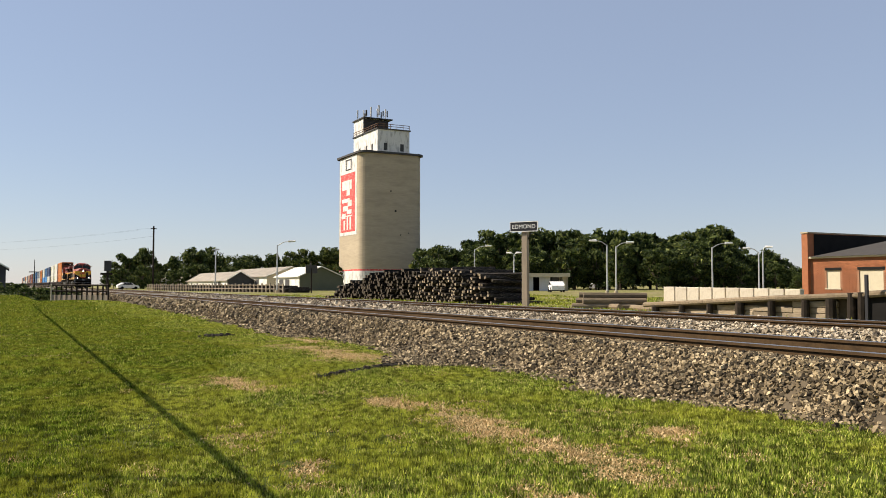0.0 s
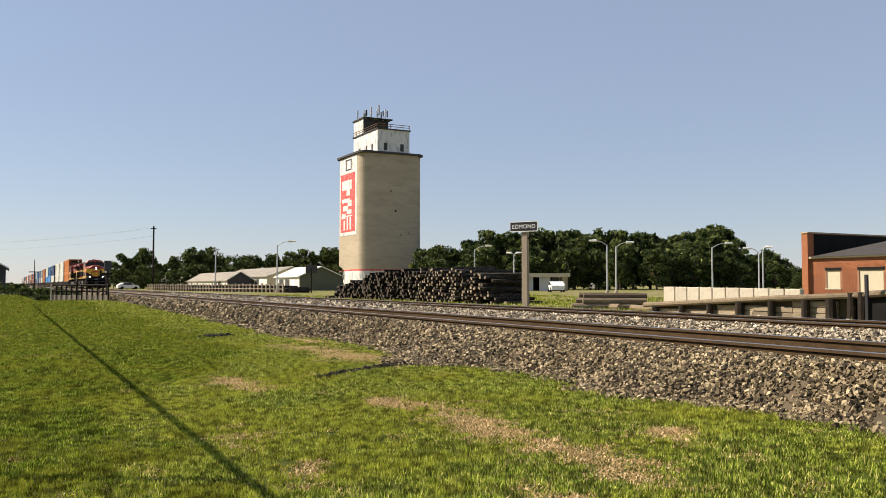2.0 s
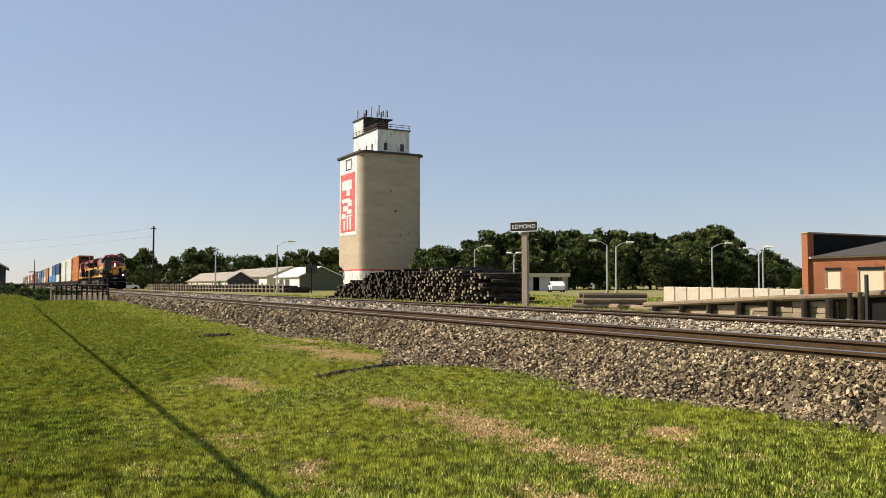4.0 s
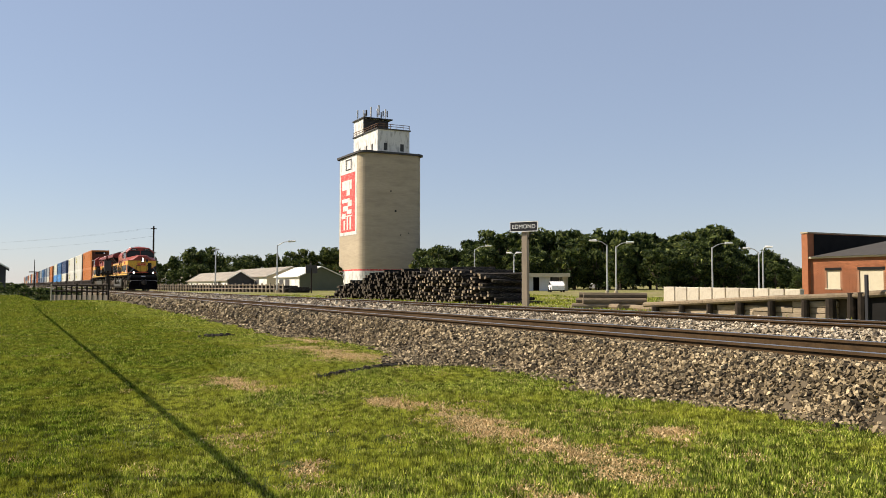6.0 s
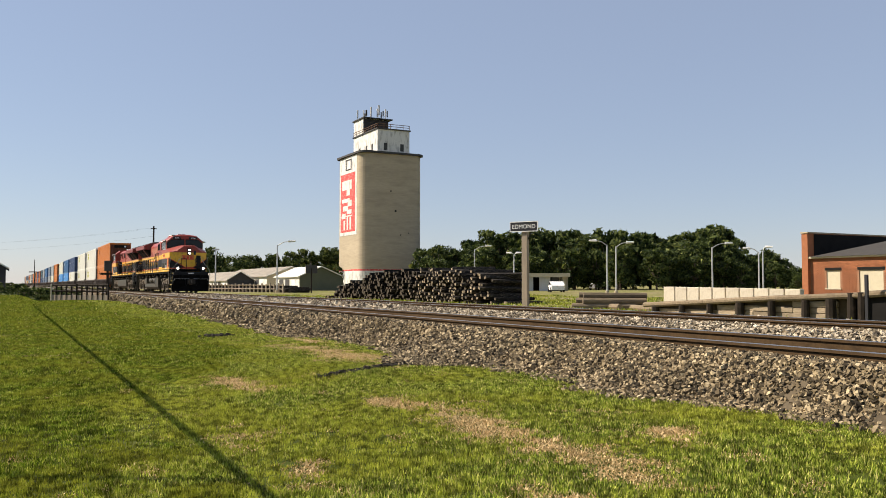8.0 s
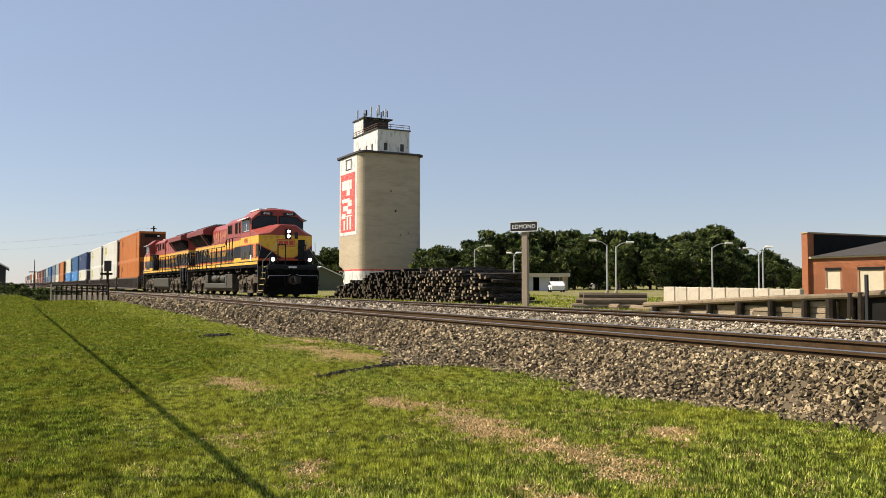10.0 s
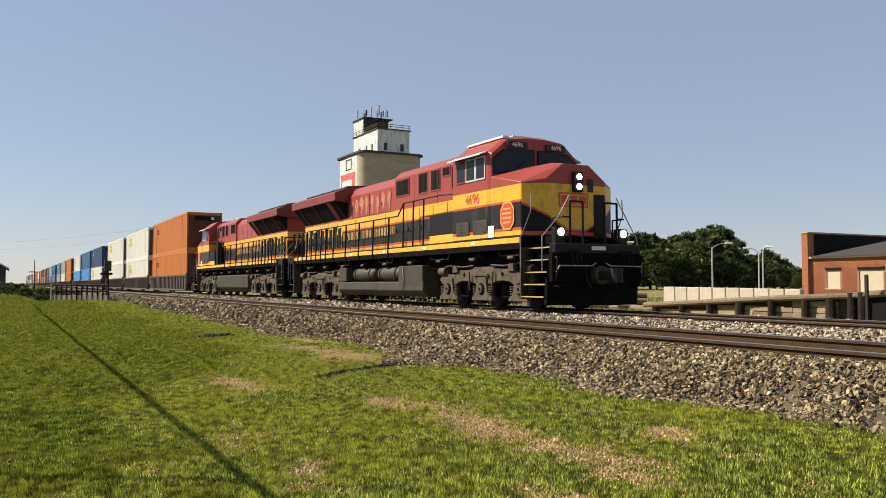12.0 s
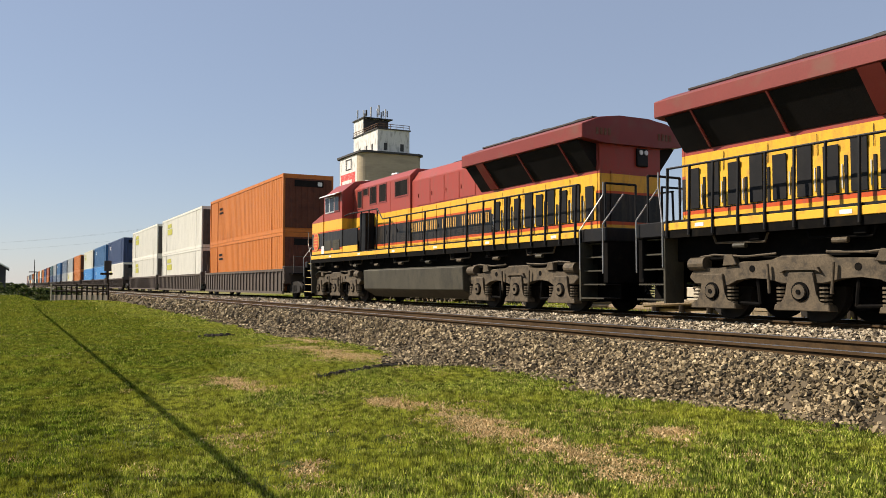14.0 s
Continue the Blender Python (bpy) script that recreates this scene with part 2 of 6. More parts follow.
def raw_mesh(name, verts, faces, material, parent=None):
    """One mesh from arrays: verts (n, 3), faces (m, 3) triangles."""
    me = bpy.data.meshes.new(name)
    me.vertices.add(len(verts))
    me.vertices.foreach_set("co", np.asarray(verts, np.float32).ravel())
    me.loops.add(len(faces) * 3)
    me.loops.foreach_set("vertex_index", np.asarray(faces, np.int32).ravel())
    me.polygons.add(len(faces))
    me.polygons.foreach_set("loop_start", np.arange(0, len(faces) * 3, 3, dtype=np.int32))
    me.polygons.foreach_set("loop_total", np.full(len(faces), 3, np.int32))
    me.update(calc_edges=True)
    me.shade_flat()
    me.materials.append(M[material])
    ob = new(name, me)
    if parent is not None:
        ob.parent = parent
    return ob


def text_part(name, words, size, m, material, parent, depth=0.004):
    cu = bpy.data.curves.new(name, "FONT")
    cu.body, cu.size, cu.align_x, cu.align_y, cu.extrude = words, size, "CENTER", "CENTER", depth
    tmp = new(name, cu)
    me = bpy.data.meshes.new_from_object(tmp)
    bpy.data.objects.remove(tmp)
    bpy.data.curves.remove(cu)
    me.materials.clear()
    me.materials.append(M[material])
    ob = new(name, me)
    ob.parent = parent
    ob.matrix_basis = m
    return ob


rng = np.random.default_rng(7)


# ---- ground, tracks, ballast, grass ----
NEAR_TRACK, FAR_TRACK, GAUGE = 8.07, 13.21, 1.435
TOE_X = [-300, -65, -37, -23, -18.4, -17.2, -15.7, -13.3, -12.6, -10.7, -10.4, -10.0, -9.0, -8.4, -7.5, -6.2, -5.6, -5.0, 20]
TOE_Y = [6.5, 6.5, 6.45, 6.1, 5.7, 6.25, 6.4, 6.3, 5.85, 5.2, 5.35, 6.0, 6.3, 6.15, 5.9, 6.0, 6.3, 6.4, 6.4]


def smooth01(t):
    t = np.clip(t, 0, 1)
    return t * t * (3 - 2 * t)


LATTICE = np.random.default_rng(11).random((256, 256))


def value_noise(x, y):
    i, j = np.floor(x).astype(int), np.floor(y).astype(int)
    u, v = smooth01(x - i), smooth01(y - j)
    g = lambda p, q: LATTICE[p % 256, q % 256]
    return (g(i, j) * (1 - u) + g(i + 1, j) * u) * (1 - v) + (g(i, j + 1) * (1 - u) + g(i + 1, j + 1) * u) * v


def wave(x, y, s, seed=0.0):
    """Uneven swells of about -1 to 1 with a length of some three s."""
    x, y = np.asarray(x, float) / s, np.asarray(y, float) / s
    a = value_noise(x * 0.62 + y * 0.21 + 37.1 * seed + 50, y * 0.62 - x * 0.21 + 11.3 * seed + 50)
    b = value_noise(x * 1.31 - y * 0.47 + 17.7 * seed + 90, y * 1.31 + x * 0.47 + 71.9 * seed + 90)
    return (a * 0.65 + b * 0.35 - 0.5) * 2.6


def toe_at(x):
    return np.interp(x, TOE_X, TOE_Y) + 0.08 * np.sin(x * 2.9) + 0.07 * np.sin(x * 7.1 + 1)


def ground_z(x, y):
    """The height of the earth: lawn by the camera, level yard behind the tracks, a low crest far down the line."""
    x, y = np.asarray(x, float), np.asarray(y, float)
    lawn = -0.62 + 0.09 * smooth01((y - 1.5) / 4.0) + 0.025 * wave(x, y, 2.2, 0.4)
    crest = 0.30 * np.exp(-((x + 50) / 9.0) ** 2) * smooth01((9 - y) / 6.0)
    dip = -0.25 * smooth01((-58 - x) / 12) * smooth01((6 - y) / 5) + 0.62 * smooth01((-55 - x) / 9) * smooth01((2.6 - y) / 2.0)
    yard = -0.36 + 0.02 * wave(x, y, 3.0, 1.1)
    t = smooth01((y - 9) / 6.0)
    return (lawn + crest + dip) * (1 - t) + yard * t - 0.25 * np.exp(-((y - 10.5) / 3.5) ** 4)


def ground():
    xs = np.concatenate([[-3000, -1500, -800, -500, -350], np.arange(-260, -80, 6.0), np.arange(-80, -30, 1.5), np.arange(-30, 14, 0.4), np.arange(14, 40, 4.0), [60, 120, 300, 900, 3000]])
    ys = np.concatenate([[-3000, -900, -300, -100, -40, -20], np.arange(-12, -3, 1.5), np.arange(-3, 17, 0.4), np.arange(17, 60, 3.0), [80, 120, 200, 400, 900, 3000]])
    gx, gy = np.meshgrid(xs, ys, indexing="ij")
    v = np.stack([gx, gy, ground_z(gx, gy)], -1).reshape(-1, 3)
    ny, f = len(ys), []
    for i in range(len(xs) - 1):
        for j in range(ny - 1):
            a = i * ny + j
            f += [(a, a + ny, a + ny + 1), (a, a + ny + 1, a + 1)]
    m, nt, b = nodes_of("lawn and earth")
    n1, n2 = noise_node(nt, 0.35, 6), noise_node(nt, 5.0, 6)
    c = ramp(nt, n1, [(0.3, (0.040, 0.058, 0.006)), (0.55, (0.072, 0.086, 0.010)), (0.75, (0.13, 0.118, 0.024))])
    c = mixed(nt, ramp(nt, n2, [(0.35, (0, 0, 0)), (0.7, (0.7,) * 3)]), c, (0.030, 0.036, 0.007))
    tc = nt.nodes.new("ShaderNodeTexCoord")
    sp = nt.nodes.new("ShaderNodeSeparateXYZ")
    nt.links.new(tc.outputs["Object"], sp.inputs[0])
    yard = nt.nodes.new("ShaderNodeMapRange")
    yard.inputs[1].default_value, yard.inputs[2].default_value = 14.5, 16.5
    nt.links.new(sp.outputs[1], yard.inputs[0])
    dirt = ramp(nt, noise_node(nt, 0.25, 5), [(0.40, (0.26, 0.21, 0.11)), (0.52, (0.135, 0.14, 0.032)), (0.7, (0.19, 0.17, 0.05))])
    c = mixed(nt, yard.outputs[0], c, dirt)
    nt.links.new(c, b.inputs["Base Color"])
    b.inputs["Roughness"].default_value = 0.95
    b.inputs["Specular IOR Level"].default_value = 0.1
    bumped(nt, b, n2, 0.6, 0.05)
    M["ground"] = m
    ob = raw_mesh("ground", v, f, "ground")
    tagged(ob, "mown green lawn with worn dry patches and a dusty yard", "ground", kind="structure")


SHOULDER = -0.115


def bed_z(x, y):
    """The top of the ballast across both tracks."""
    toe = toe_at(x)
    t = np.clip((y - toe) / (6.8 - toe), 0, 1)
    z = (ground_z(x, toe) - 0.03) * (1 - t) + SHOULDER * t
    z = np.where(y > 6.8, SHOULDER, z)
    for yc in (NEAR_TRACK, FAR_TRACK):
        z = np.where(np.abs(y - yc) < 0.80, -0.195, z)
    z = z - 0.12 * np.exp(-((y - 10.6) / 0.7) ** 2)
    return np.where(y > 14.9, SHOULDER - 0.26 * smooth01((y - 14.9) / 1.0), z)


def ballast_bed():
    xs = np.concatenate([np.arange(-600, -100, 10.0), np.arange(-100, -30, 2.0), np.arange(-30, 14, 0.3), np.arange(14, 61, 5.0)])
    u = np.linspace(0, 1, 9)
    v, f, n = [], [], 0
    for x in xs:
        toe = float(toe_at(x)) - 0.05
        yy = np.concatenate([toe + (6.8 - toe) * u, [7.24, 7.30, 8.84, 8.90, 9.8, 10.3, 10.6, 10.9, 11.4, 12.38, 12.44, 13.98, 14.04, 14.9, 15.3, 16.0]])
        zz = bed_z(np.full_like(yy, x), yy)
        zz[-1] -= 0.06
        v += [(x, a, b) for a, b in zip(yy, zz)]
        n = len(yy)
    for i in range(len(xs) - 1):
        for j in range(n - 1):
            a = i * n + j
            f += [(a, a + n, a + n + 1), (a, a + n + 1, a + 1)]
    ob = raw_mesh("ballast_bed", v, f, "ballast")
    tagged(ob, "grey-brown crushed stone bed under both tracks", "ballast", kind="structure")


def stones_in(x0, x1, y0, y1, per_m2, size, keep=None):
    n = int((x1 - x0) * (y1 - y0) * per_m2)
    x, y = rng.uniform(x0, x1, n), rng.uniform(y0, y1, n)
    ok = y > toe_at(x) - 0.10 - 0.35 * rng.random(n) ** 4
    if keep is not None:
        ok &= keep(x, y)
    x, y = x[ok], y[ok]
    n = len(x)
    s = size * rng.uniform(0.55, 1.25, n)
    z = np.maximum(bed_z(x, y), ground_z(x, y)) + s * rng.uniform(-0.2, 0.75, n)
    return np.stack([x, y, z], -1), s


def stone_mesh(name, centres, sizes, parent=None, material="stone"):
    cube = np.array([(x, y, z) for x in (-1, 1) for y in (-1, 1) for z in (-1, 1)], float)
    tri = np.array([(0, 1, 3), (0, 3, 2), (4, 6, 7), (4, 7, 5), (0, 4, 5), (0, 5, 1), (2, 3, 7), (2, 7, 6), (0, 2, 6), (0, 6, 4), (1, 5, 7), (1, 7, 3)])
    n = len(centres)
    q = rng.normal(size=(n, 4))
    q /= np.linalg.norm(q, axis=1)[:, None]
    w, a, b, c = q.T
    R = np.stack([1 - 2 * (b * b + c * c), 2 * (a * b - c * w), 2 * (a * c + b * w), 2 * (a * b + c * w), 1 - 2 * (a * a + c * c), 2 * (b * c - a * w),
                  2 * (a * c - b * w), 2 * (b * c + a * w), 1 - 2 * (a * a + b * b)], -1).reshape(n, 3, 3)
    shape = cube[None] * rng.uniform(0.35, 0.85, (n, 8, 3)) * rng.uniform(0.6, 1.15, (n, 1, 3))
    v = np.einsum("nij,nkj->nki", R, shape) * sizes[:, None, None] + centres[:, None]
    f = (tri[None] + 8 * np.arange(n)[:, None, None]).reshape(-1, 3)
    return raw_mesh(name, v.reshape(-1, 3), f, material, parent)


def ballast_stones():
    sets = [stones_in(-11, -2.4, 4.9, 7.27, 2400, 0.029), stones_in(-2.4, 8, 4.9, 7.27, 420, 0.045), stones_in(-19, -11, 4.9, 7.27, 1050, 0.036), stones_in(-32, -19, 5.2, 7.27, 420, 0.050), stones_in(-75, -32, 5.2, 7.27, 150, 0.070),
            stones_in(-22, -3, 7.4, 8.7, 140, 0.045), stones_in(-45, -22, 7.4, 8.7, 60, 0.06)]
    pale = [stones_in(-25, -4, 8.9, 12.4, 340, 0.040), stones_in(-4, 8, 8.9, 12.4, 110, 0.055), stones_in(-70, -25, 8.9, 12.4, 80, 0.070), stones_in(-30, -5, 12.6, 16.2, 120, 0.05)]
    tagged(stone_mesh("ballast_stones", np.concatenate([a for a, _ in pale]), np.concatenate([b for _, b in pale]), None, "palestone"), "pale clean ballast stones between the two tracks", "ballast", kind="stuff")
    c, s = np.concatenate([a for a, _ in sets]), np.concatenate([b for _, b in sets])
    tagged(stone_mesh("ballast_stones", c, s), "loose angular grey and tan ballast stones beside the rails", "ballast", kind="stuff")


def rails_and_ties():
    prof = [(-0.07, -0.172), (0.07, -0.172), (0.07, -0.160), (0.012, -0.140), (0.010, -0.045), (0.036, -0.035), (0.036, -0.004), (0.030, 0.0), (-0.030, 0.0), (-0.036, -0.004), (-0.036, -0.035), (-0.010, -0.045), (-0.012, -0.140), (-0.07, -0.160)]
    bm = B()
    box(bm, -0.115, 0.115, -1.3, 1.3, -0.09, 0.09)
    bmesh.ops.bevel(bm, geom=list(bm.edges), offset=0.012, segments=1, affect="EDGES")
    tie_me = mesh_of("tie", bm, "tie")
    bm = B()
    box(bm, -0.09, 0.09, -0.14, 0.14, -0.008, 0.008)
    for sx in (-0.06, 0.06):
        for sy in (-0.10, 0.10):
            box(bm, sx - 0.012, sx + 0.012, sy - 0.012, sy + 0.012, 0.008, 0.03)
    plate_me = mesh_of("tie_plate", bm, "rail")
    for yc, lab in ((NEAR_TRACK, "near empty main track with worn shiny rails on timber ties"), (FAR_TRACK, "track with shiny rails that carries the train")):
        tr = thing("railway_track", lab, "track", pose(0, yc, 0), kind="structure")
        for sy in (-GAUGE / 2, GAUGE / 2):
            bm = along(B(), [(u + sy, w) for u, w in prof], [-1200, -200, -60, -20, 20, 60])
            r = part("rail", bm, ["rail", "head"], tr)
            for p in r.data.polygons:
                if p.normal.z > 0.7 and p.center.z > -0.01:
                    p.material_index = 1
        far = B()
        k = 0
        for i in range(-400, 30):
            x = i * 0.5 + 0.03 * math.sin(i * 5.3)
            m = pose(x, 0.05 * math.sin(i * 3.7), -0.264 + 0.006 * math.sin(i * 2.1), 0, 0, 1.2 * math.sin(i * 1.3))
            if -40 < x < 12:
                share("tie", tie_me, tr, m)
                for sy in (-GAUGE / 2, GAUGE / 2):
                    share("tie_plate", plate_me, tr, pose(x, sy, -0.178))
            elif x < -40:
                box(far, -0.115, 0.115, -1.3, 1.3, -0.09, 0.09, m)
        tagged(part("tie", far, "tie", tr), kind="stuff")


DRY = [(-6.1, 3.65, 1.9, 0.40), (-4.5, 3.60, 1.1, 0.34), (-5.3, 4.35, 0.5, 0.25), (-7.6, 3.5, 0.9, 0.2), (-13.8, 4.85, 3.4, 0.62), (-10.2, 2.6, 1.2, 0.34), (-4.8, 4.6, 0.7, 0.3), (-5.6, 1.9, 0.3, 0.2), (-3.9, 2.9, 0.5, 0.3), (-20.5, 6.0, 2.0, 0.3), (-16.5, 5.6, 2.0, 0.3), (-55, 6.6, 6.0, 0.5)]


def dryness(x, y):
    d = np.zeros_like(x)
    for cx, cy, rx, ry in DRY:
        d = np.maximum(d, 1.35 - np.sqrt(((x - cx) / rx) ** 2 + ((y - cy) / ry) ** 2))
    return d + 0.6 * wave(x, y, 0.3, 0.7) + 0.4 * wave(x, y, 0.1, 0.2)


def blades(name, x0, x1, y0, y1, per_m2, w, h, label):
    n = int((x1 - x0) * (y1 - y0) * per_m2)
    x, y = rng.uniform(x0, x1, n), rng.uniform(y0, y1, n)
    ok = (y < toe_at(x) + 0.15 * rng.random(n) ** 2) & (wave(x, y, 0.05, 1.7) + 0.8 * wave(x, y, 0.13, 0.9) + 0.5 * wave(x, y, 0.5, 0.3) > -1.35 + 0.9 * rng.random(n))
    x, y = x[ok], y[ok]
    dry = dryness(x, y) + rng.uniform(-0.4, 0.4, len(x)) > 0.72
    reach = 0.9 + 3.2 * smooth01((-8 - x) / 8.0)
    deep = (~dry) & (y + 0.5 * wave(x, y, 1.2, 0.5) + 0.5 * wave(x, y, 0.35, 1.5) < reach)
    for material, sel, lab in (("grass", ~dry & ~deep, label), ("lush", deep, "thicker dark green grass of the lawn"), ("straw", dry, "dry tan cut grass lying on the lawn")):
        a, b = x[sel], y[sel]
        n = len(a)
        if not n:
            continue
        z = ground_z(a, b)
        ang, lean = rng.uniform(0, 2 * math.pi, n), rng.uniform(0.1, 0.9, n)
        hh = h * rng.uniform(0.45, 1.3, n) * (1 + 0.45 * wave(a, b, 0.6, 0.9) + 0.35 * wave(a, b, 0.07, 0.3)).clip(0.35, 1.9)
        if material == "straw":
            lean, hh = rng.uniform(1.0, 1.5, n), hh * 1.15
        d2 = rng.uniform(0, 2 * math.pi, n)
        ww = w * rng.uniform(0.6, 1.3, n) * (1.5 if material == "straw" else 1.0)
        base = np.stack([a, b, z - 0.005], -1)
        side = np.stack([np.cos(ang) * ww, np.sin(ang) * ww, 0 * a], -1)
        tip = base + np.stack([np.cos(d2) * np.sin(lean) * hh, np.sin(d2) * np.sin(lean) * hh, np.cos(lean) * hh + 0.012], -1)
        v = np.stack([base - side, base + side, tip], 1).reshape(-1, 3)
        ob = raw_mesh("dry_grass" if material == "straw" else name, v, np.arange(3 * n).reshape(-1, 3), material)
        tagged(ob, lab, "grass", kind="stuff")


def lawn():
    blades("grass", -13, -2.5, -1.0, 7.0, 6200, 0.0060, 0.030, "short green grass blades of the near lawn")
    blades("grass", -2.5, 6.0, -6.0, 7.0, 700, 0.009, 0.044, "short green grass blades round the camera")
    blades("grass", -13, -2.5, -7.0, -1.0, 700, 0.009, 0.044, "short green grass blades beyond the cable")
    blades("grass", -27, -13, -1.5, 7.0, 2500, 0.0095, 0.034, "short green grass blades along the track")
    blades("grass", -65, -27, -5, 7.0, 520, 0.022, 0.055, "short green grass blades down the line")


def yard_grass():
    """Rough patchy grass over the yard behind the tracks."""
    n = 60000
    x, y = rng.uniform(-75, -14, n), rng.uniform(16.4, 46, n)
    ok = (wave(x, y, 1.6, 0.6) + 0.6 * wave(x, y, 0.4, 1.3) > -0.15 + 0.5 * rng.random(n)) & ~((x > -22.8) & (y > 20.0) & (y < 26.5))
    a, b = x[ok], y[ok]
    n = len(a)
    ang, lean, away = rng.uniform(0, 2 * math.pi, n), rng.uniform(0.1, 0.8, n), rng.uniform(0, 2 * math.pi, n)
    h, w = 0.11 * rng.uniform(0.4, 1.5, n), 0.035 * rng.uniform(0.6, 1.4, n)
    base = np.stack([a, b, ground_z(a, b) - 0.01], -1)
    side = np.stack([np.cos(ang) * w, np.sin(ang) * w, 0 * a], -1)
    tip = base + np.stack([np.cos(away) * np.sin(lean) * h, np.sin(away) * np.sin(lean) * h, np.cos(lean) * h + 0.02], -1)
    ob = raw_mesh("grass", np.stack([base - side, base + side, tip], 1).reshape(-1, 3), np.arange(3 * n).reshape(-1, 3), "grass")
    tagged(ob, "rough patchy grass and weeds in the yard", "grass", kind="stuff")


def clods():
    """Dark turned earth along the edge of the spilled ballast, and a scrape in the lawn."""
    n = 620
    u = rng.random(n)
    x = np.where(u < 0.72, -10.15 - 0.75 * u / 0.72 + rng.normal(0, 0.035, n), -19.25 + rng.normal(0, 0.14, n))
    y = np.where(u < 0.72, 3.6 + 1.65 * u / 0.72, 4.3 + rng.normal(0, 0.13, n)) + rng.normal(0, 0.04, n) + 0.05 * np.sin(x * 9)
    s = np.where(u < 0.72, 0.030, 0.045) * rng.uniform(0.6, 1.5, n)
    ob = stone_mesh("soil_clods", np.stack([x, y, ground_z(x, y) + 0.3 * s], -1), s, None, "soil")
    tagged(ob, "dark clods of bare soil at the lawn's edge", "soil", kind="stuff")


ground()
ballast_bed()


# ---- the yard behind the tracks ----
YARD = -0.36


def yard_z(x, y):
    return float(ground_z(x, y))


def elevator():
    X0, X1, Y0, Y1, H = -187.8, -171.6, 70.8, 86.5, 31.2
    el = thing("grain_elevator", "tall weathered concrete grain elevator with white headhouse and painted sign", "elevator", pose(0, 0, YARD))

    def rounded(x0, x1, y0, y1, r, n=7):
        pts = []
        for cx, cy, a0 in ((x1 - r, y1 - r, 0), (x0 + r, y1 - r, 90), (x0 + r, y0 + r, 180), (x1 - r, y0 + r, 270)):
            pts += [(cx + r * math.cos(radians(a0 + 90 * k / n)), cy + r * math.sin(radians(a0 + 90 * k / n))) for k in range(n + 1)]
        return pts
    main = rounded(X0, X1, Y0, Y1, 2.6)
    rings = [0.0] + [1.22 * k for k in range(1, 26)] + [H]
    part("silo", along(B(), main, rings, "z"), "concrete", el)
    for k in range(1, 26, 1):
        part("pour_ring", along(B(), rounded(X0 - 0.012, X1 + 0.012, Y0 - 0.012, Y1 + 0.012, 2.6), [1.22 * k - 0.02, 1.22 * k + 0.02], "z"), "concrete", el) if k % 5 == 0 else None
    part("base_band", along(B(), rounded(X0 - 0.05, X1 + 0.05, Y0 - 0.05, Y1 + 0.05, 2.6), [4.2, 4.55], "z"), "signred", el, "red painted band")
    part("base_wall", along(B(), rounded(X0 - 0.04, X1 + 0.04, Y0 - 0.04, Y1 + 0.04, 2.6), [0.0, 4.2], "z"), "whitewash", el)
    part("cornice", along(B(), rounded(X0 - 0.35, X1 + 0.45, Y0 - 0.45, Y1 + 0.35, 2.2), [H, H + 0.45], "z"), "darkgrey", el, "dark projecting roof edge")
    # painted panel on the sunny side
    sx0, sx1 = -185.2, -174.6
    panel = part("painted_sign", box(B(), sx0, sx1, Y0 - 0.06, Y0 - 0.01, 12.6, 31.0), "whitewash", el, "white painted panel with red lettering block")
    part("red_field", box(B(), sx0 + 0.5, sx1 - 0.9, Y0 - 0.09, Y0 - 0.06, 13.4, 27.2), "signred", panel, "faded red field")
    for k, (a, b, z0, z1) in enumerate([(1.6, 7.6, 23.4, 25.6), (4.4, 6.4, 22.0, 24.0), (1.4, 6.6, 20.4, 21.3), (5.2, 7.8, 19.4, 20.8), (2.2, 5.2, 18.4, 19.6), (4.6, 7.6, 17.6, 18.6), (1.4, 3.8, 16.6, 17.8), (4.6, 5.4, 13.9, 16.9), (6.4, 7.3, 13.9, 16.9), (2.6, 3.4, 13.9, 16.2), (1.2, 8.0, 17.0, 17.3)]):
        part("bar", box(B(), sx0 + a, sx0 + b, Y0 - 0.115 - 0.002 * k, Y0 - 0.09, z0, z1), "whitewash", panel)
    bm = B()
    for a, b, z0, z1 in ((3.6, 7.4, 27.9, 28.2), (3.6, 7.4, 30.2, 30.5), (3.6, 4.2, 28.2, 30.2), (6.8, 7.4, 28.2, 30.2)):
        box(bm, sx0 + a, sx0 + b, Y0 - 0.09, Y0 - 0.06, z0, z1)
    part("emblem", bm, "darkgrey", panel, "dark square emblem outline")
    for yy, zz, s in ((79.2, 18.0, 0.45), (78.0, 22.6, 0.3), (80.5, 12.5, 0.25), (82.5, 13.0, 0.25)):
        part("vent_hole", box(B(), X1 - 0.05, X1 + 0.03, yy - s / 2, yy + s / 2, zz - s / 2, zz + s / 2), "tar", el)
    # headhouse
    hx0, hx1, hy0, hy1, z0 = -187.7, -173.0, 75.2, 83.4, H + 0.45
    head = part("headhouse", box(B(), hx0, hx1, hy0, hy1, z0, 37.1), "whitewash", el, "white painted headhouse with stains")
    for yy in (76.8, 81.0):
        part("window", box(B(), hx1 - 0.02, hx1 + 0.02, yy, yy + 0.9, z0 + 0.6, z0 + 2.3), "darkgrey", head)
    for xx in (-184.2, -180.0, -176.5):
        part("window", box(B(), xx, xx + 0.9, hy0 - 0.02, hy0 + 0.02, z0 + 0.8, z0 + 2.4), "darkgrey", head)
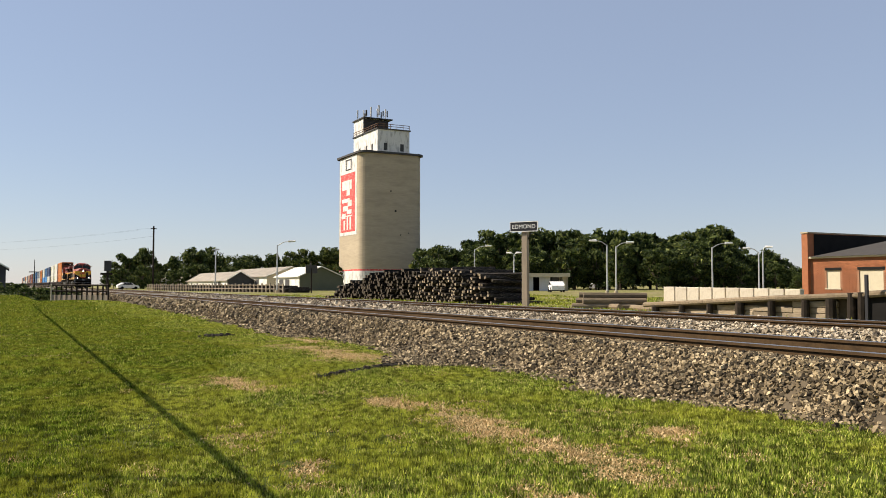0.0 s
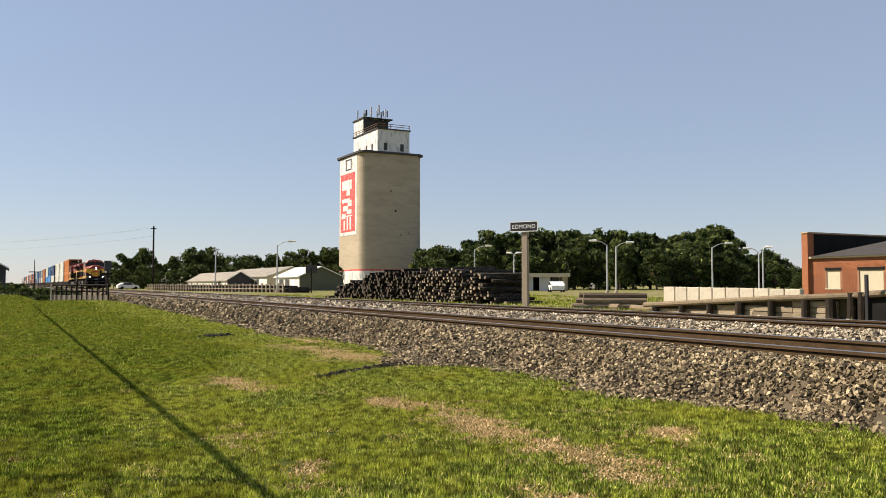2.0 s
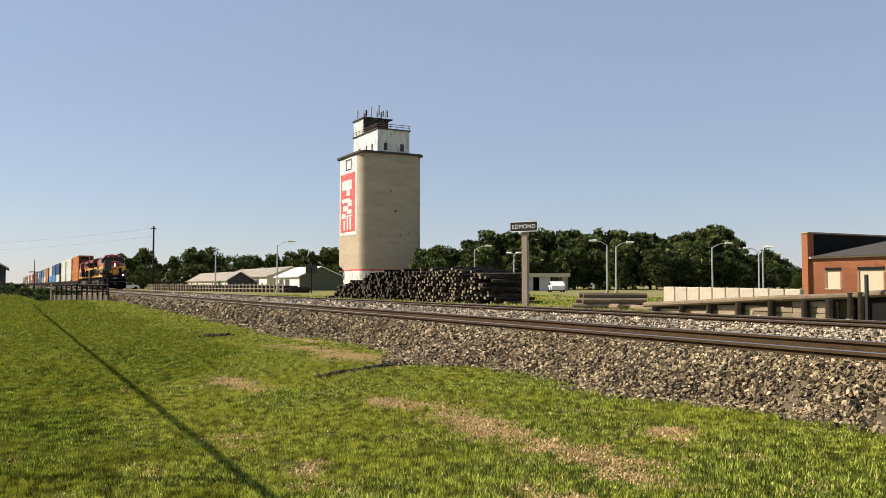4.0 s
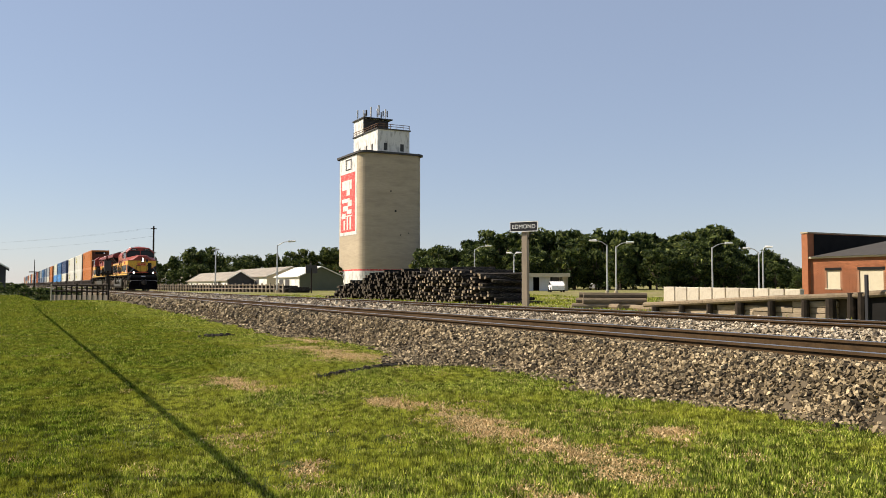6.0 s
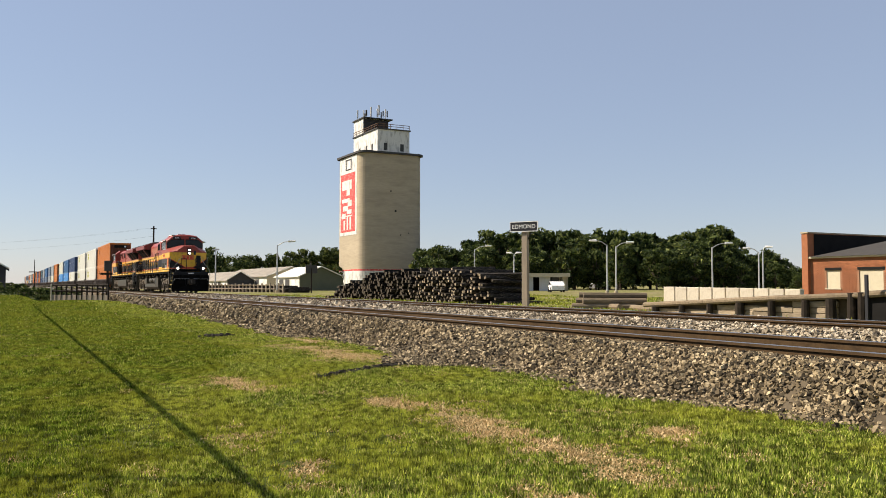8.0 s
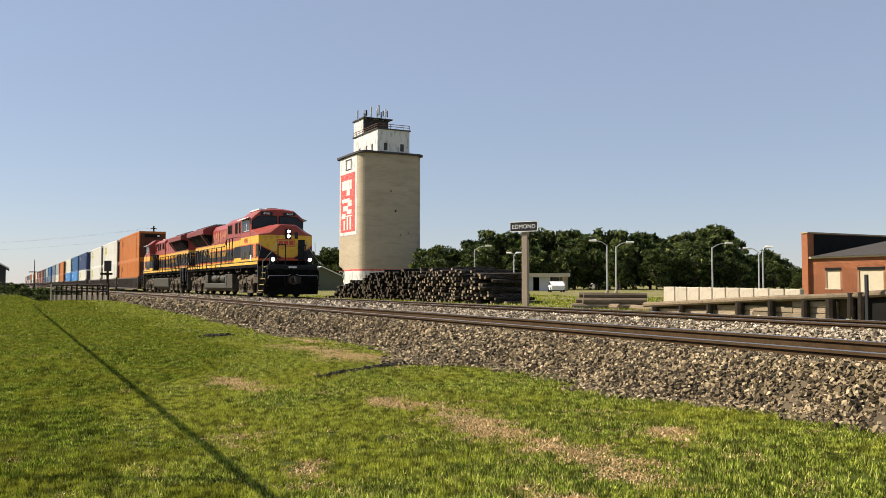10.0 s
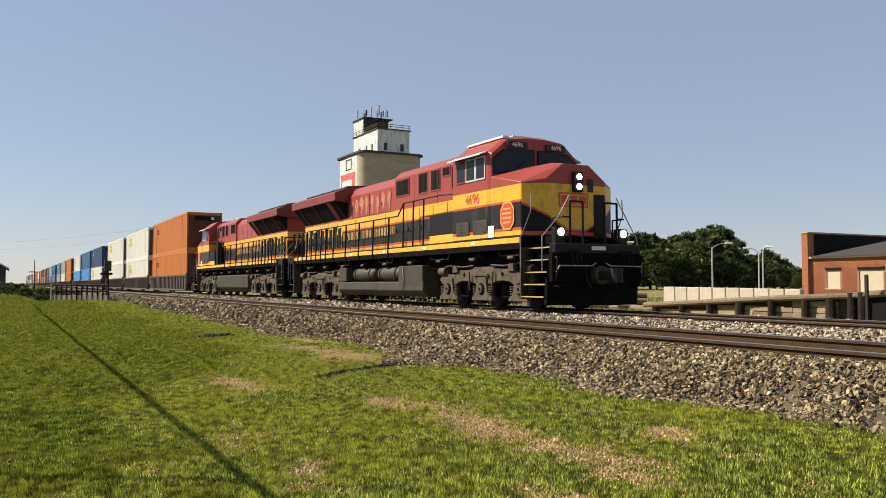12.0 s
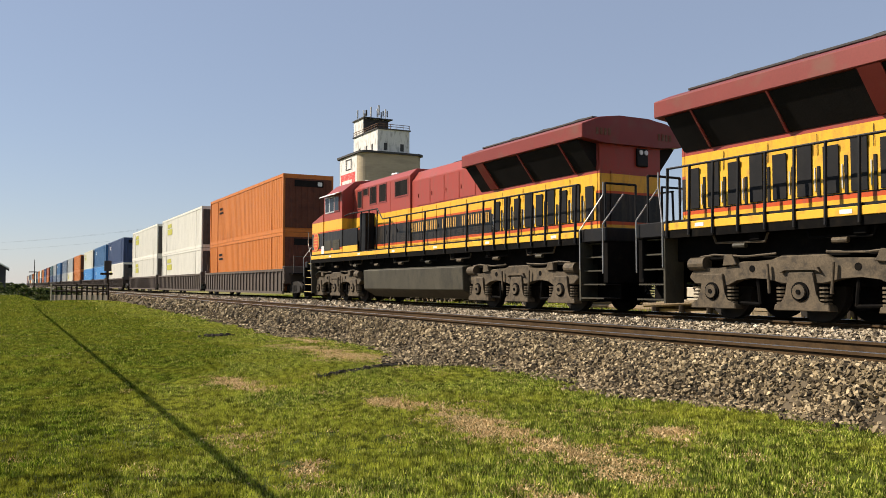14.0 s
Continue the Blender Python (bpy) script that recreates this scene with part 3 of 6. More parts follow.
    part("roof_slab", box(B(), hx0 - 0.25, hx1 + 0.25, hy0 - 0.25, hy1 + 0.25, 37.1, 37.35), "darkgrey", head)
    part("penthouse", box(B(), -187.7, -181.6, 75.2, 81.8, 37.35, 41.1), ["whitewash"], el, "white upper house with dark end")
    part("penthouse_end", box(B(), -181.6, -181.4, 75.3, 81.7, 37.35, 41.0), "shingle", el, "dark end wall")
    part("penthouse_roof", box(B(), -188.0, -180.8, 74.9, 82.6, 41.1, 41.35), "darkgrey", el)
    bm = B()
    for a in np.linspace(hx0, hx1, 9):
        rod(bm, (a, hy0, 37.35), (a, hy0, 38.4), 0.06, 5)
    for a in np.linspace(hy0, hy1, 6):
        rod(bm, (hx1, a, 37.35), (hx1, a, 38.4), 0.06, 5)
    for zz in (37.9, 38.4):
        rods(bm, [(hx0, hy0, zz), (hx1, hy0, zz), (hx1, hy1, zz)], 0.07, 5)
    part("guard_rail", bm, "rust", el, "rusty roof railing")
    for ax, ay, h, r in ((-185, 75.6, 2.3, 0.12), (-183, 76.4, 2.0, 0.1), (-183.5, 78.5, 3.0, 0.14), (-181.2, 77.5, 2.4, 0.1), (-180.5, 79.3, 2.9, 0.16), (-182, 80.6, 1.8, 0.1), (-179.8, 80.8, 2.1, 0.1), (-180.2, 81.4, 1.9, 0.09), (-184.2, 77.2, 1.6, 0.1), (-182.6, 79.8, 2.6, 0.1), (-181.5, 81.5, 2.4, 0.12), (-180.9, 76.2, 1.7, 0.14), (-179.3, 79.9, 1.5, 0.1)):
        bm = rod(B(), (ax - 1.2, ay, 41.3), (ax - 1.2, ay, 41.3 + h), r * 0.5, 6)
        box(bm, ax - 1.2 - r, ax - 1.2 + r, ay - r * 1.3, ay + r * 1.3, 41.3 + h * 0.35, 41.3 + h * 1.15)
        part("antenna", bm, "darkgrey" if h < 2.0 else "galv", el)


def shed(name, label, x_end, x_far, y0, y1, eave, ridge, wall, end, roof_m, door=False):
    """A gabled shed with its ridge along the tracks; x_end is the gable towards the camera."""
    s = thing(name, label, "building", pose(0, 0, YARD))
    ym = (y0 + y1) / 2
    part("wall", along(B(), [(y0, 0), (y1, 0), (y1, eave), (ym, ridge), (y0, eave)], [x_far, x_end - 0.12]), wall, s)
    part("gable_end", along(B(), [(y0, 0), (y1, 0), (y1, eave), (ym, ridge), (y0, eave)], [x_end - 0.12, x_end]), end, s)
    for a, b in ((y0 - 0.35, ym), (y1 + 0.35, ym)):
        za = eave - 0.35 * (ridge - eave) / (ym - y0)
        part("roof", along(B(), [(a, za + 0.02), (b, ridge + 0.02), (b, ridge + 0.14), (a, za + 0.14)], [x_far - 0.3, x_end + 0.3]), roof_m, s)
    bm = B()
    for k in range(int((x_end - x_far) / 0.9)):
        x = x_end - 0.4 - 0.9 * k
        box(bm, x - 0.03, x + 0.03, y0 - 0.03, y0, 0, eave - 0.1)
    part("siding_rib", bm, wall, s)
    if door:
        for k in range(3):
            x = x_end - 2.0 - 3.6 * k
            part("door", box(B(), x - 2.4, x, y0 - 0.06, y0 - 0.03, 0, eave * 0.8), "darkgrey" if k else "white", s)
    part("gable_trim", along(B(), [(y0 - 0.3, eave - 0.1), (ym, ridge), (y1 + 0.3, eave - 0.1), (y1 + 0.3, eave + 0.06), (ym, ridge + 0.16), (y0 - 0.3, eave + 0.06)], [x_end + 0.3, x_end + 0.36]), "offwhite", s)
    return s


def low_shop():
    s = thing("shop_building", "low flat-roofed pale commercial building with open bays", "building", pose(-112, 77, YARD, 0, 0, 55))
    part("back_wall", box(B(), -5.4, 5.4, 5.0, 5.3, 0, 2.6), "tar", s)
    for x in (-5.4, 5.0):
        part("end_wall", box(B(), x, x + 0.4, 0, 5.0, 0, 2.6), "board", s)
    part("roof", box(B(), -5.7, 5.7, -0.6, 5.6, 2.6, 2.9), "offwhite", s, bevel=0.03)
    part("fascia", box(B(), -5.72, 5.72, -0.68, -0.6, 2.25, 2.9), "board", s)
    for x, m in ((-4.2, "galv"), (-1.2, "galv"), (1.6, "galv"), (3.6, "darkgrey"), (4.8, "board")):
        part("front_wall", box(B(), x - 0.9, x + 0.9 if x < 4.5 else x + 0.6, 0, 0.25, 0, 2.3), m, s)


def brick_building():
    b = thing("brick_building", "old red brick freight house with boarded windows and tarred parapet", "building", pose(-41.4, 53.0, YARD))
    L, H = 16.0, 2.95
    openings = [(1.75, 2.85, 0.75, 2.05), (4.35, 6.15, 0.3, 2.05), (9.0, 10.2, 0.75, 2.05)]
    xs = sorted({0.0, L, *[v for o in openings for v in o[:2]]})
    bm = B()
    for a, c in zip(xs, xs[1:]):
        hole = [o for o in openings if o[0] <= a and c <= o[1]]
        if hole:
            box(bm, a, c, 0, 0.35, 0, hole[0][2])
            box(bm, a, c, 0, 0.35, hole[0][3], H)
        else:
            box(bm, a, c, 0, 0.35, 0, H)
    wall = part("wall", bm, "mortar", b)
    for a, c, z0, z1 in openings:
        w = part("boarded_window", box(B(), a, c, 0.06, 0.12, z0, z1), "board", b, "boarded with pale painted plywood")
        part("lintel", box(B(), a - 0.12, c + 0.12, -0.03, 0.1, z1, z1 + 0.2), "tar", w)
        part("sill", box(B(), a - 0.1, c + 0.1, -0.06, 0.1, z0 - 0.08, z0), "board", w)
    bm = box(B(), -0.105, 0.105, 0, 0.02, 0, 0.062)
    bme = mesh_of("brick", bm, "brick")
    joined = B()
    count = 0
    rows = int(H / 0.075)
    for r in range(rows):
        for k in range(int(6.9 / 0.225)):
            x, z = 0.56 + 0.225 * k + (0.1125 if r % 2 else 0), 0.012 + 0.075 * r
            if any(o[0] - 0.11 < x < o[1] + 0.11 and o[2] - 0.08 < z + 0.03 < o[3] + 0.2 for o in openings):
                continue
            if z > 1.75 and count < 290:
                share("brick", bme, wall, pose(x, -0.012, z))
                count += 1
            else:
                box(joined, x - 0.105, x + 0.105, -0.012, 0.008, z, z + 0.062)
    for r in range(rows):
        for k in range(int((L - 7.6) / 0.225)):
            x, z = 7.7 + 0.225 * k, 0.012 + 0.075 * r
            if not any(o[0] - 0.11 < x < o[1] + 0.11 and o[2] - 0.08 < z + 0.03 < o[3] + 0.2 for o in openings):
                box(joined, x - 0.105, x + 0.105, -0.012, 0.008, z, z + 0.062)
    tagged(part("brick", joined, "brick", wall), kind="stuff")
    part("eave_trim", box(B(), 0.43, L, -0.25, 0.0, H, H + 0.14), "board", b, bevel=0.01)
    # end parapet wall, running back
    end = part("parapet_wall", box(B(), -0.10, 0.42, -0.3, 15.0, 0, 4.85), "brick", b, "brick end wall standing above the roof")
    part("tarred_face", box(B(), 0.42, 0.46, 0.4, 15.0, H, 4.8), "tar", end, "black tarred inner face")
    part("coping", box(B(), -0.17, 0.49, -0.36, 15.05, 4.85, 4.95), "concrete", end)
    # hipped roof
    bm = B()
    v = [bm.verts.new(p) for p in ((0.6, -0.35, H + 0.12), (L, -0.35, H + 0.12), (L, 12, H + 0.12), (0.6, 12, H + 0.12), (5.5, 5.8, 4.75), (L, 5.8, 4.75))]
    for f in ((0, 1, 5, 4), (3, 0, 4), (2, 3, 4, 5), (1, 2, 5), (0, 3, 2, 1)):
        bm.faces.new([v[i] for i in f])
    part("roof", bm, "shingle", b, "dark shingled hip roof")
    part("back_wall", box(B(), 0, L, 11.0, 11.3, 0, H), "brick", b)
    part("end_wall", box(B(), L - 0.3, L, 0.36, 11.0, 0, H), "brick", b)


def concrete_barrier():
    M["barrier"] = mat("pale stained concrete", (0.50, 0.44, 0.34), 0.9, scale=1.5, vary=0.15, grain=10, dirt=(0.30, 0.25, 0.18), rnd=0.12)
    for k in range(10):
        x = -35.4 + 0.93 * k
        z = yard_z(x, 33.6)
        c = thing("concrete_barrier", "pale concrete barrier block standing end to end in a row", "barrier", pose(x, 33.6, z), group="row of concrete barriers")
        part("block", box(B(), -0.445, 0.445, 0, 0.3, 0, 0.9 - 0.012 * k), "barrier", c, bevel=0.03)


def station_sign():
    s = thing("station_sign", "black and white station name board on a tall wooden post", "sign", pose(-31.3, 21.0, YARD - 0.04, 0, 0, 31))
    part("post", box(B(), -0.14, 0.14, -0.12, 0.12, 0, 3.5), "post", s, bevel=0.015)
    b = part("name_board", box(B(), -0.68, 0.68, -0.18, -0.125, 3.5, 3.92), "signblack", s, bevel=0.008)
    bm = B()
    for a in ((-0.7, 0.7, 3.91, 3.945), (-0.7, 0.7, 3.475, 3.505), (-0.7, -0.672, 3.505, 3.91), (0.672, 0.7, 3.505, 3.91)):
        box(bm, a[0], a[1], -0.19, -0.12, a[2], a[3])
    part("border", bm, "white", s, "white border")
    text_part("lettering", "EDMOND", 0.27, pose(0, -0.183, 3.70, 90, 0, 0), "white", b)
    for x in (-0.2, 0.2):
        part("bracket", rod(B(), (x * 2, -0.12, 3.5), (x * 0.6, 0, 3.1), 0.02, 6), "signblack", s)


def tie_pile():
    bm = box(B(), -0.108, 0.108, -1.3, 1.3, -0.084, 0.084)
    bmesh.ops.bevel(bm, geom=list(bm.edges), offset=0.022, segments=1, affect="EDGES")
    me = mesh_of("railway_tie", bm, ["pile_tie", "tie_end"])
    for p in me.polygons:
        if abs(p.normal.y) > 0.8:
            p.material_index = 1
    pile = thing("tie_stack", "long heaped stack of old blackened railway ties on the yard", "timber stack", pose(0, 0, YARD))
    rest_v, rest = B(), 0
    n = 0
    r2 = random.Random(3)
    x, k = -36.9, 0
    while x > -58.5:
        x -= r2.uniform(0.225, 0.285)
        k += 1
        top = 2.12 if x > -50 else 2.12 - (-50 - x) * 0.135
        top *= (0.90 + 0.07 * math.sin(k * 0.55) + 0.06 * r2.uniform(-1, 1)) if x < -38.5 else 0.80
        layers = max(1, int(top / 0.181))
        lean = r2.uniform(-5, 5)
        for j in range(layers):
            loose = j > layers - 3
            if r2.random() < 0.05 and not loose:
                continue
            splay = 3.2 if x > -39.5 else 1.0      # the end of the stack is thrown about more loosely
            m = pose(x + r2.uniform(-0.08, 0.08) + (r2.uniform(-0.1, 0.45) if x > -38.2 else 0), 23.3 + r2.uniform(-0.34, 0.34) + (0.3 * r2.random() if loose else 0), 0.09 + 0.181 * j + r2.uniform(-0.01, 0.03),
                     r2.uniform(-2.0, 2.0), lean + r2.uniform(-28, 28), r2.uniform(-3.5, 3.5) * (3 if loose else splay))
            if n < 300:
                share("railway_tie", me, pile, m)
                n += 1
            else:
                box(rest_v, -0.105, 0.105, -1.3, 1.3, -0.082, 0.082, m)
    ob = part("railway_tie", rest_v, ["pile_tie", "tie_end"], pile)
    for p in ob.data.polygons:
        if p.normal.y < -0.8:
            p.material_index = 1
    tagged(ob, kind="stuff")
    # ties left lying before the end of the stack
    for k, (x, y, z, rz) in enumerate([(-36.2, 23.4, 0.09, 3), (-35.9, 23.3, 0.09, -4), (-36.05, 23.5, 0.27, 6), (-35.5, 23.7, 0.09, 10), (-36.3, 23.3, 0.45, 2), (-59.4, 22.9, 0.09, 14), (-60.2, 23.2, 0.09, -8)]):
        share("railway_tie", me, pile, pose(x, y, z, 0, 0, rz))
    small = thing("timber_stack", "small stack of weathered timbers on bearers", "timber stack", pose(-26.9, 22.2, YARD, 0, 0, -34))
    bm = rod(B(), (0, -1.3, 0), (0, 1.3, 0), 0.142, 9, 0.125)
    tm = mesh_of("timber", bm, "oldbeam")
    for x, y, z, rz in ((-0.55, 0.05, 0.11, 1), (-0.05, 0.1, 0.11, -2), (0.42, -0.25, 0.11, 3), (-0.35, 0.1, 0.33, 2), (0.0, -0.05, 0.33, -1), (0.33, 0.2, 0.33, 4), (-0.2, 0.1, 0.55, -3), (0.1, 0.25, 0.55, 2)):
        share("timber", tm, small, pose(x, y, z, 0, 0, rz))
    beam = thing("timber_stack", "two flat timbers lying on the ground by the dock", "timber stack", pose(-23.6, 21.6, YARD))
    for x, y, z, rz in ((0, 0, 0.10, 86), (0.4, 0.5, 0.10, 92), (-3.6, 0.4, 0.1, 88)):
        share("timber", tm, beam, pose(x, y, z, 0, 0, rz))


def dock():
    d = thing("loading_dock", "old timber-faced earth loading ramp with dark posts", "dock", pose(0, 0, YARD))

    def top(x):
        return 0.24 + (x + 22.5) * 0.054

    for a, c in zip(np.arange(-22.5, -8.0, 1.5), np.arange(-21.0, -6.5, 1.5)):
        za, zc = top(a), top(c)
        bm = B()
        v = [bm.verts.new(p) for p in ((a, 20.75, -0.02), (c, 20.75, -0.02), (c, 26, -0.02), (a, 26, -0.02), (a, 20.75, za), (c, 20.75, zc), (c, 26, zc), (a, 26, za))]
        for f in ((0, 1, 5, 4), (1, 2, 6, 5), (2, 3, 7, 6), (3, 0, 4, 7), (4, 5, 6, 7), (3, 2, 1, 0)):
            bm.faces.new([v[i] for i in f])
        part("fill", bm, "ballast", d)
    for i, x in enumerate([-22.3, -21.0, -19.74, -18.49, -17.27, -16.07, -15.24, -14.59, -14.28, -13.1, -12.0]):
        h = top(x) + (-0.02 if i < 7 else 0.12)
        r = 0.12 if i % 3 else 0.15
        part("post", rod(B(), (x, 20.52, -0.25), (x + 0.02, 20.5, h), r, 9, r * 0.92), "darkpost", d, bevel=0.0)
    bm = box(B(), -0.74, 0.74, -0.05, 0.05, -0.085, 0.085)
    bmesh.ops.bevel(bm, geom=list(bm.edges), offset=0.012, segments=1, affect="EDGES")
    pm = mesh_of("plank", bm, "timber")
    for k in range(5):
        x = -21.75 + 1.47 * k
        for j in range(5):
            z = 0.09 + 0.178 * j
            if z < top(x) - 0.1:
                share("plank", pm, d, pose(x, 20.68 + 0.02 * ((k + j) % 2), z, 1.5 * math.sin(k + 3 * j), 0.8 * math.sin(2.3 * k + j), 0))
    for k in range(5):
        x = -21.4 + 2.9 * k
        part("cap_beam", rod(B(), (x - 1.44, 20.5, top(x - 1.44) + 0.06), (x + 1.44, 20.5 + 0.02 * (k % 2), top(x + 1.44) + 0.06 + 0.02 * math.sin(k * 2.3)), 0.095, 9, 0.085), "oldbeam", d)
        part("deck_board", box(B(), -1.44, 1.44, -0.25, 0.25, -0.03, 0.03, pose(x, 20.86, top(x) + 0.04, 0, -3.1, 0)), "oldbeam", d)
    # the shade inside the open bay is a black sheet before the fill
    part("dark_bay", box(B(), -14.6, -8.0, 20.60, 20.70, -0.02, 0.72), "tar", d, "black sheet standing for the shade of an open bay under the dock")
    p = thing("marker_post", "thin dark steel marker post by the track", "post", pose(-13.86, 20.12, YARD))
    part("pole", box(B(), -0.045, 0.045, -0.03, 0.03, -0.1, 1.28), "signblack", p, bevel=0.006)
    k = thing("relay_box", "dark steel equipment box beside the dock", "box", pose(-12.9, 21.6, YARD + 0.55))
    part("body", box(B(), -0.8, 0.8, -0.4, 0.4, 0, 0.75), "signblack", k, bevel=0.02)
    part("lid", box(B(), -0.84, 0.84, -0.44, 0.44, 0.75, 0.8), "tar", k)


def lamp_post(x, y, h, arms, label="grey steel parking lot lamp on a tall pole"):
    s = thing("street_lamp", label, "lamp", pose(x, y, YARD), group="parking lot lamps")
    part("pole", rod(B(), (0, 0, 0), (0, 0, h), 0.11, 8, 0.075), "galv", s)
    part("base", rod(B(), (0, 0, 0), (0, 0, 0.3), 0.22, 8), "concrete", s)
    for ax, ay in arms:
        d = Vector((ax, ay, 0))
        part("arm", rods(B(), [(0, 0, h - 0.1), d * 0.5 + Vector((0, 0, h + 0.35)), d + Vector((0, 0, h + 0.5))], 0.05, 6), "galv", s)
        e = d.normalized()
        bm = rod(B(), d + Vector((0, 0, h + 0.5)), d + e * 0.9 + Vector((0, 0, h + 0.5)), 0.16, 8, 0.10)
        part("lamp_head", bm, "white", s)


def fence_near():
    f = thing("timber_railing", "old grey timber railing beside the track bed", "railing", Matrix.Identity(4))
    a, b = Vector((-58.2, 6.0, 0)), Vector((-62.6, 2.8, 0))
    n = 11
    for i in range(n + 1):
        p = a.lerp(b, i / n)
        z = yard_z(p.x, p.y)
        big = i in (0, 6, 11)
        part("post", box(B(), p.x - 0.05 - 0.04 * big, p.x + 0.05 + 0.04 * big, p.y - 0.05, p.y + 0.05, z - 0.3, 0.62 if not big else 0.72), "darkpost" if i < 11 else "board", f)
    for z in (0.62, 0.22):
        part("rail", rod(B(), (a.x, a.y, z), (b.x, b.y, z), 0.055, 5), "darkpost", f)
    part("plank", box(B(), 0, (b - a).length, -0.03, 0.03, -0.40, 0.16, Matrix.Translation((a.x, a.y, -0.2)) @ pose(0, 0, 0, 0, 0, math.degrees(math.atan2(b.y - a.y, b.x - a.x)))), "post", f)


def fence_far():
    f = thing("yard_fence", "long low weathered post and rail fence", "fence", pose(0, 0, YARD))
    a, b = Vector((-101, 31.0, 0)), Vector((-158, 23.0, 0))
    n = 44
    low = thing("tie_row", "low dark rows of old ties lying behind the fence", "timber stack", pose(0, 0, YARD))
    r2 = random.Random(21)
    bm = B()
    for i in range(110):
        p = a.lerp(b, i / 110) + Vector((0, 2.2, 0))
        for j in range(r2.choice((3, 4, 4, 5))):
            box(bm, -0.11, 0.11, -1.3, 1.3, -0.088, 0.088, pose(p.x + r2.uniform(-0.1, 0.1), p.y + r2.uniform(-0.2, 0.2), 0.09 + 0.178 * j, 0, r2.uniform(-5, 5), r2.uniform(-4, 4)))
    tagged(part("railway_tie", bm, "pile_tie", low), kind="stuff")
    for i in range(n + 1):
        p = a.lerp(b, i / n)
        part("post", box(B(), p.x - 0.09, p.x + 0.09, p.y - 0.09, p.y + 0.09, -0.3, 1.15 + 0.08 * math.sin(i * 2.7)), "post", f)
    for z in (0.95, 0.45):
        part("rail", rod(B(), (a.x, a.y, z), (b.x, b.y, z), 0.06, 5), "post", f)


def small_yard_things():
    s = thing("track_signal", "grey signal cabinet head on a dark post beside the track", "signal", pose(-58.6, 5.98, yard_z(-58.6, 5.98)))
    part("mast", rod(B(), (0, 0, -0.2), (0, 0, 2.5), 0.08, 7), "darkpost", s)
    part("head", box(B(), -0.12, 0.12, -0.22, 0.22, 2.05, 2.75), "darkgrey", s, bevel=0.02)
    part("crossbar", box(B(), -0.05, 0.05, -0.45, 0.3, 1.8, 1.95), "darkpost", s)
    s = thing("crossing_sign", "back of a grey rectangular sign on a dark post", "sign", pose(-96, 33.0, YARD))
    part("post", rod(B(), (0, 0, -0.1), (0, 0, 3.0), 0.1, 7), "darkpost", s)
    part("board", box(B(), -0.05, 0.05, -0.75, 0.75, 2.4, 3.4), "darkgrey", s, bevel=0.02)
    # power pole with wires, far down the line
    p = thing("power_pole", "tall dark wooden power pole with crossarm", "pole", pose(-205, 31.0, YARD))
    part("pole", rod(B(), (0, 0, -0.5), (0, 0, 15.0), 0.26, 8, 0.18), "darkpost", p)
    part("crossarm", box(B(), -0.08, 0.08, -0.7, 0.7, 14.3, 14.5), "darkpost", p)
    for yy, z in ((-0.6, 14.6), (0.6, 14.6), (0, 12.6)):
        pts = [Vector((t * -160.0, yy - 62 * t, z + (2.0 if yy else 1.5) * t - 6 * t * (1 - t))) for t in np.linspace(0, 1, 12)]
        part("wire", rods(B(), pts, 0.009, 4), "darkgrey", p)
    p = thing("utility_pole", "grey pole with two small fittings", "pole", pose(-166, 37.0, YARD))
    part("pole", rod(B(), (0, 0, -0.3), (0, 0, 8.4), 0.16, 7, 0.12), "galv", p)
    part("fitting", box(B(), -0.1, 0.1, -0.7, 0.7, 7.9, 8.2), "galv", p)
    p = thing("radio_mast", "thin dark mast with a small crossarm far off", "mast", pose(-290, 8.0, YARD))
    part("pole", rod(B(), (0, 0, 0), (0, 0, 9.0), 0.2, 6, 0.1), "darkpost", p)
    part("crossarm", box(B(), -0.1, 0.1, -1.6, 1.2, 4.9, 5.2), "darkpost", p)
    # unseen cables on posts beside the lawn, added to cast the shadows that cross it
    H = 1.3
    off = Vector((to_sun.x, to_sun.y, 0)) * ((H + 0.58) / to_sun.z)
    c = thing("strung_cable", "unseen thick black cable on posts, added to cast shadow lines on the lawn", "cable", pose(0, 0, 0))
    part("bundle", rods(B(), [(x, 1.38 + off.y, H + 0.002 * abs(x + 10)) for x in (-45 + off.x, -30, -20, -10, 0, 10, 22)], 0.032, 8), "tar", c)
    for x, r in ((-8.38, 0.026), (-5.40, 0.036)):
        part("branch_cable", rods(B(), [(x - 0.65 * 6.4 + off.x, -5.0 + off.y, H + 0.02), (x + off.x, 1.38 + off.y, H)], r, 6), "tar", c)
    for x in (-45 + off.x, 22):
        q = thing("cable_post", "unseen low dark post, added to hold the shadow-casting cable", "pole", pose(x, 1.38 + off.y, float(ground_z(x, 1.38 + off.y))))
        part("pole", rod(B(), (0, 0, -0.5), (0, 0, H + 0.68), 0.05, 8, 0.04), "darkpost", q)


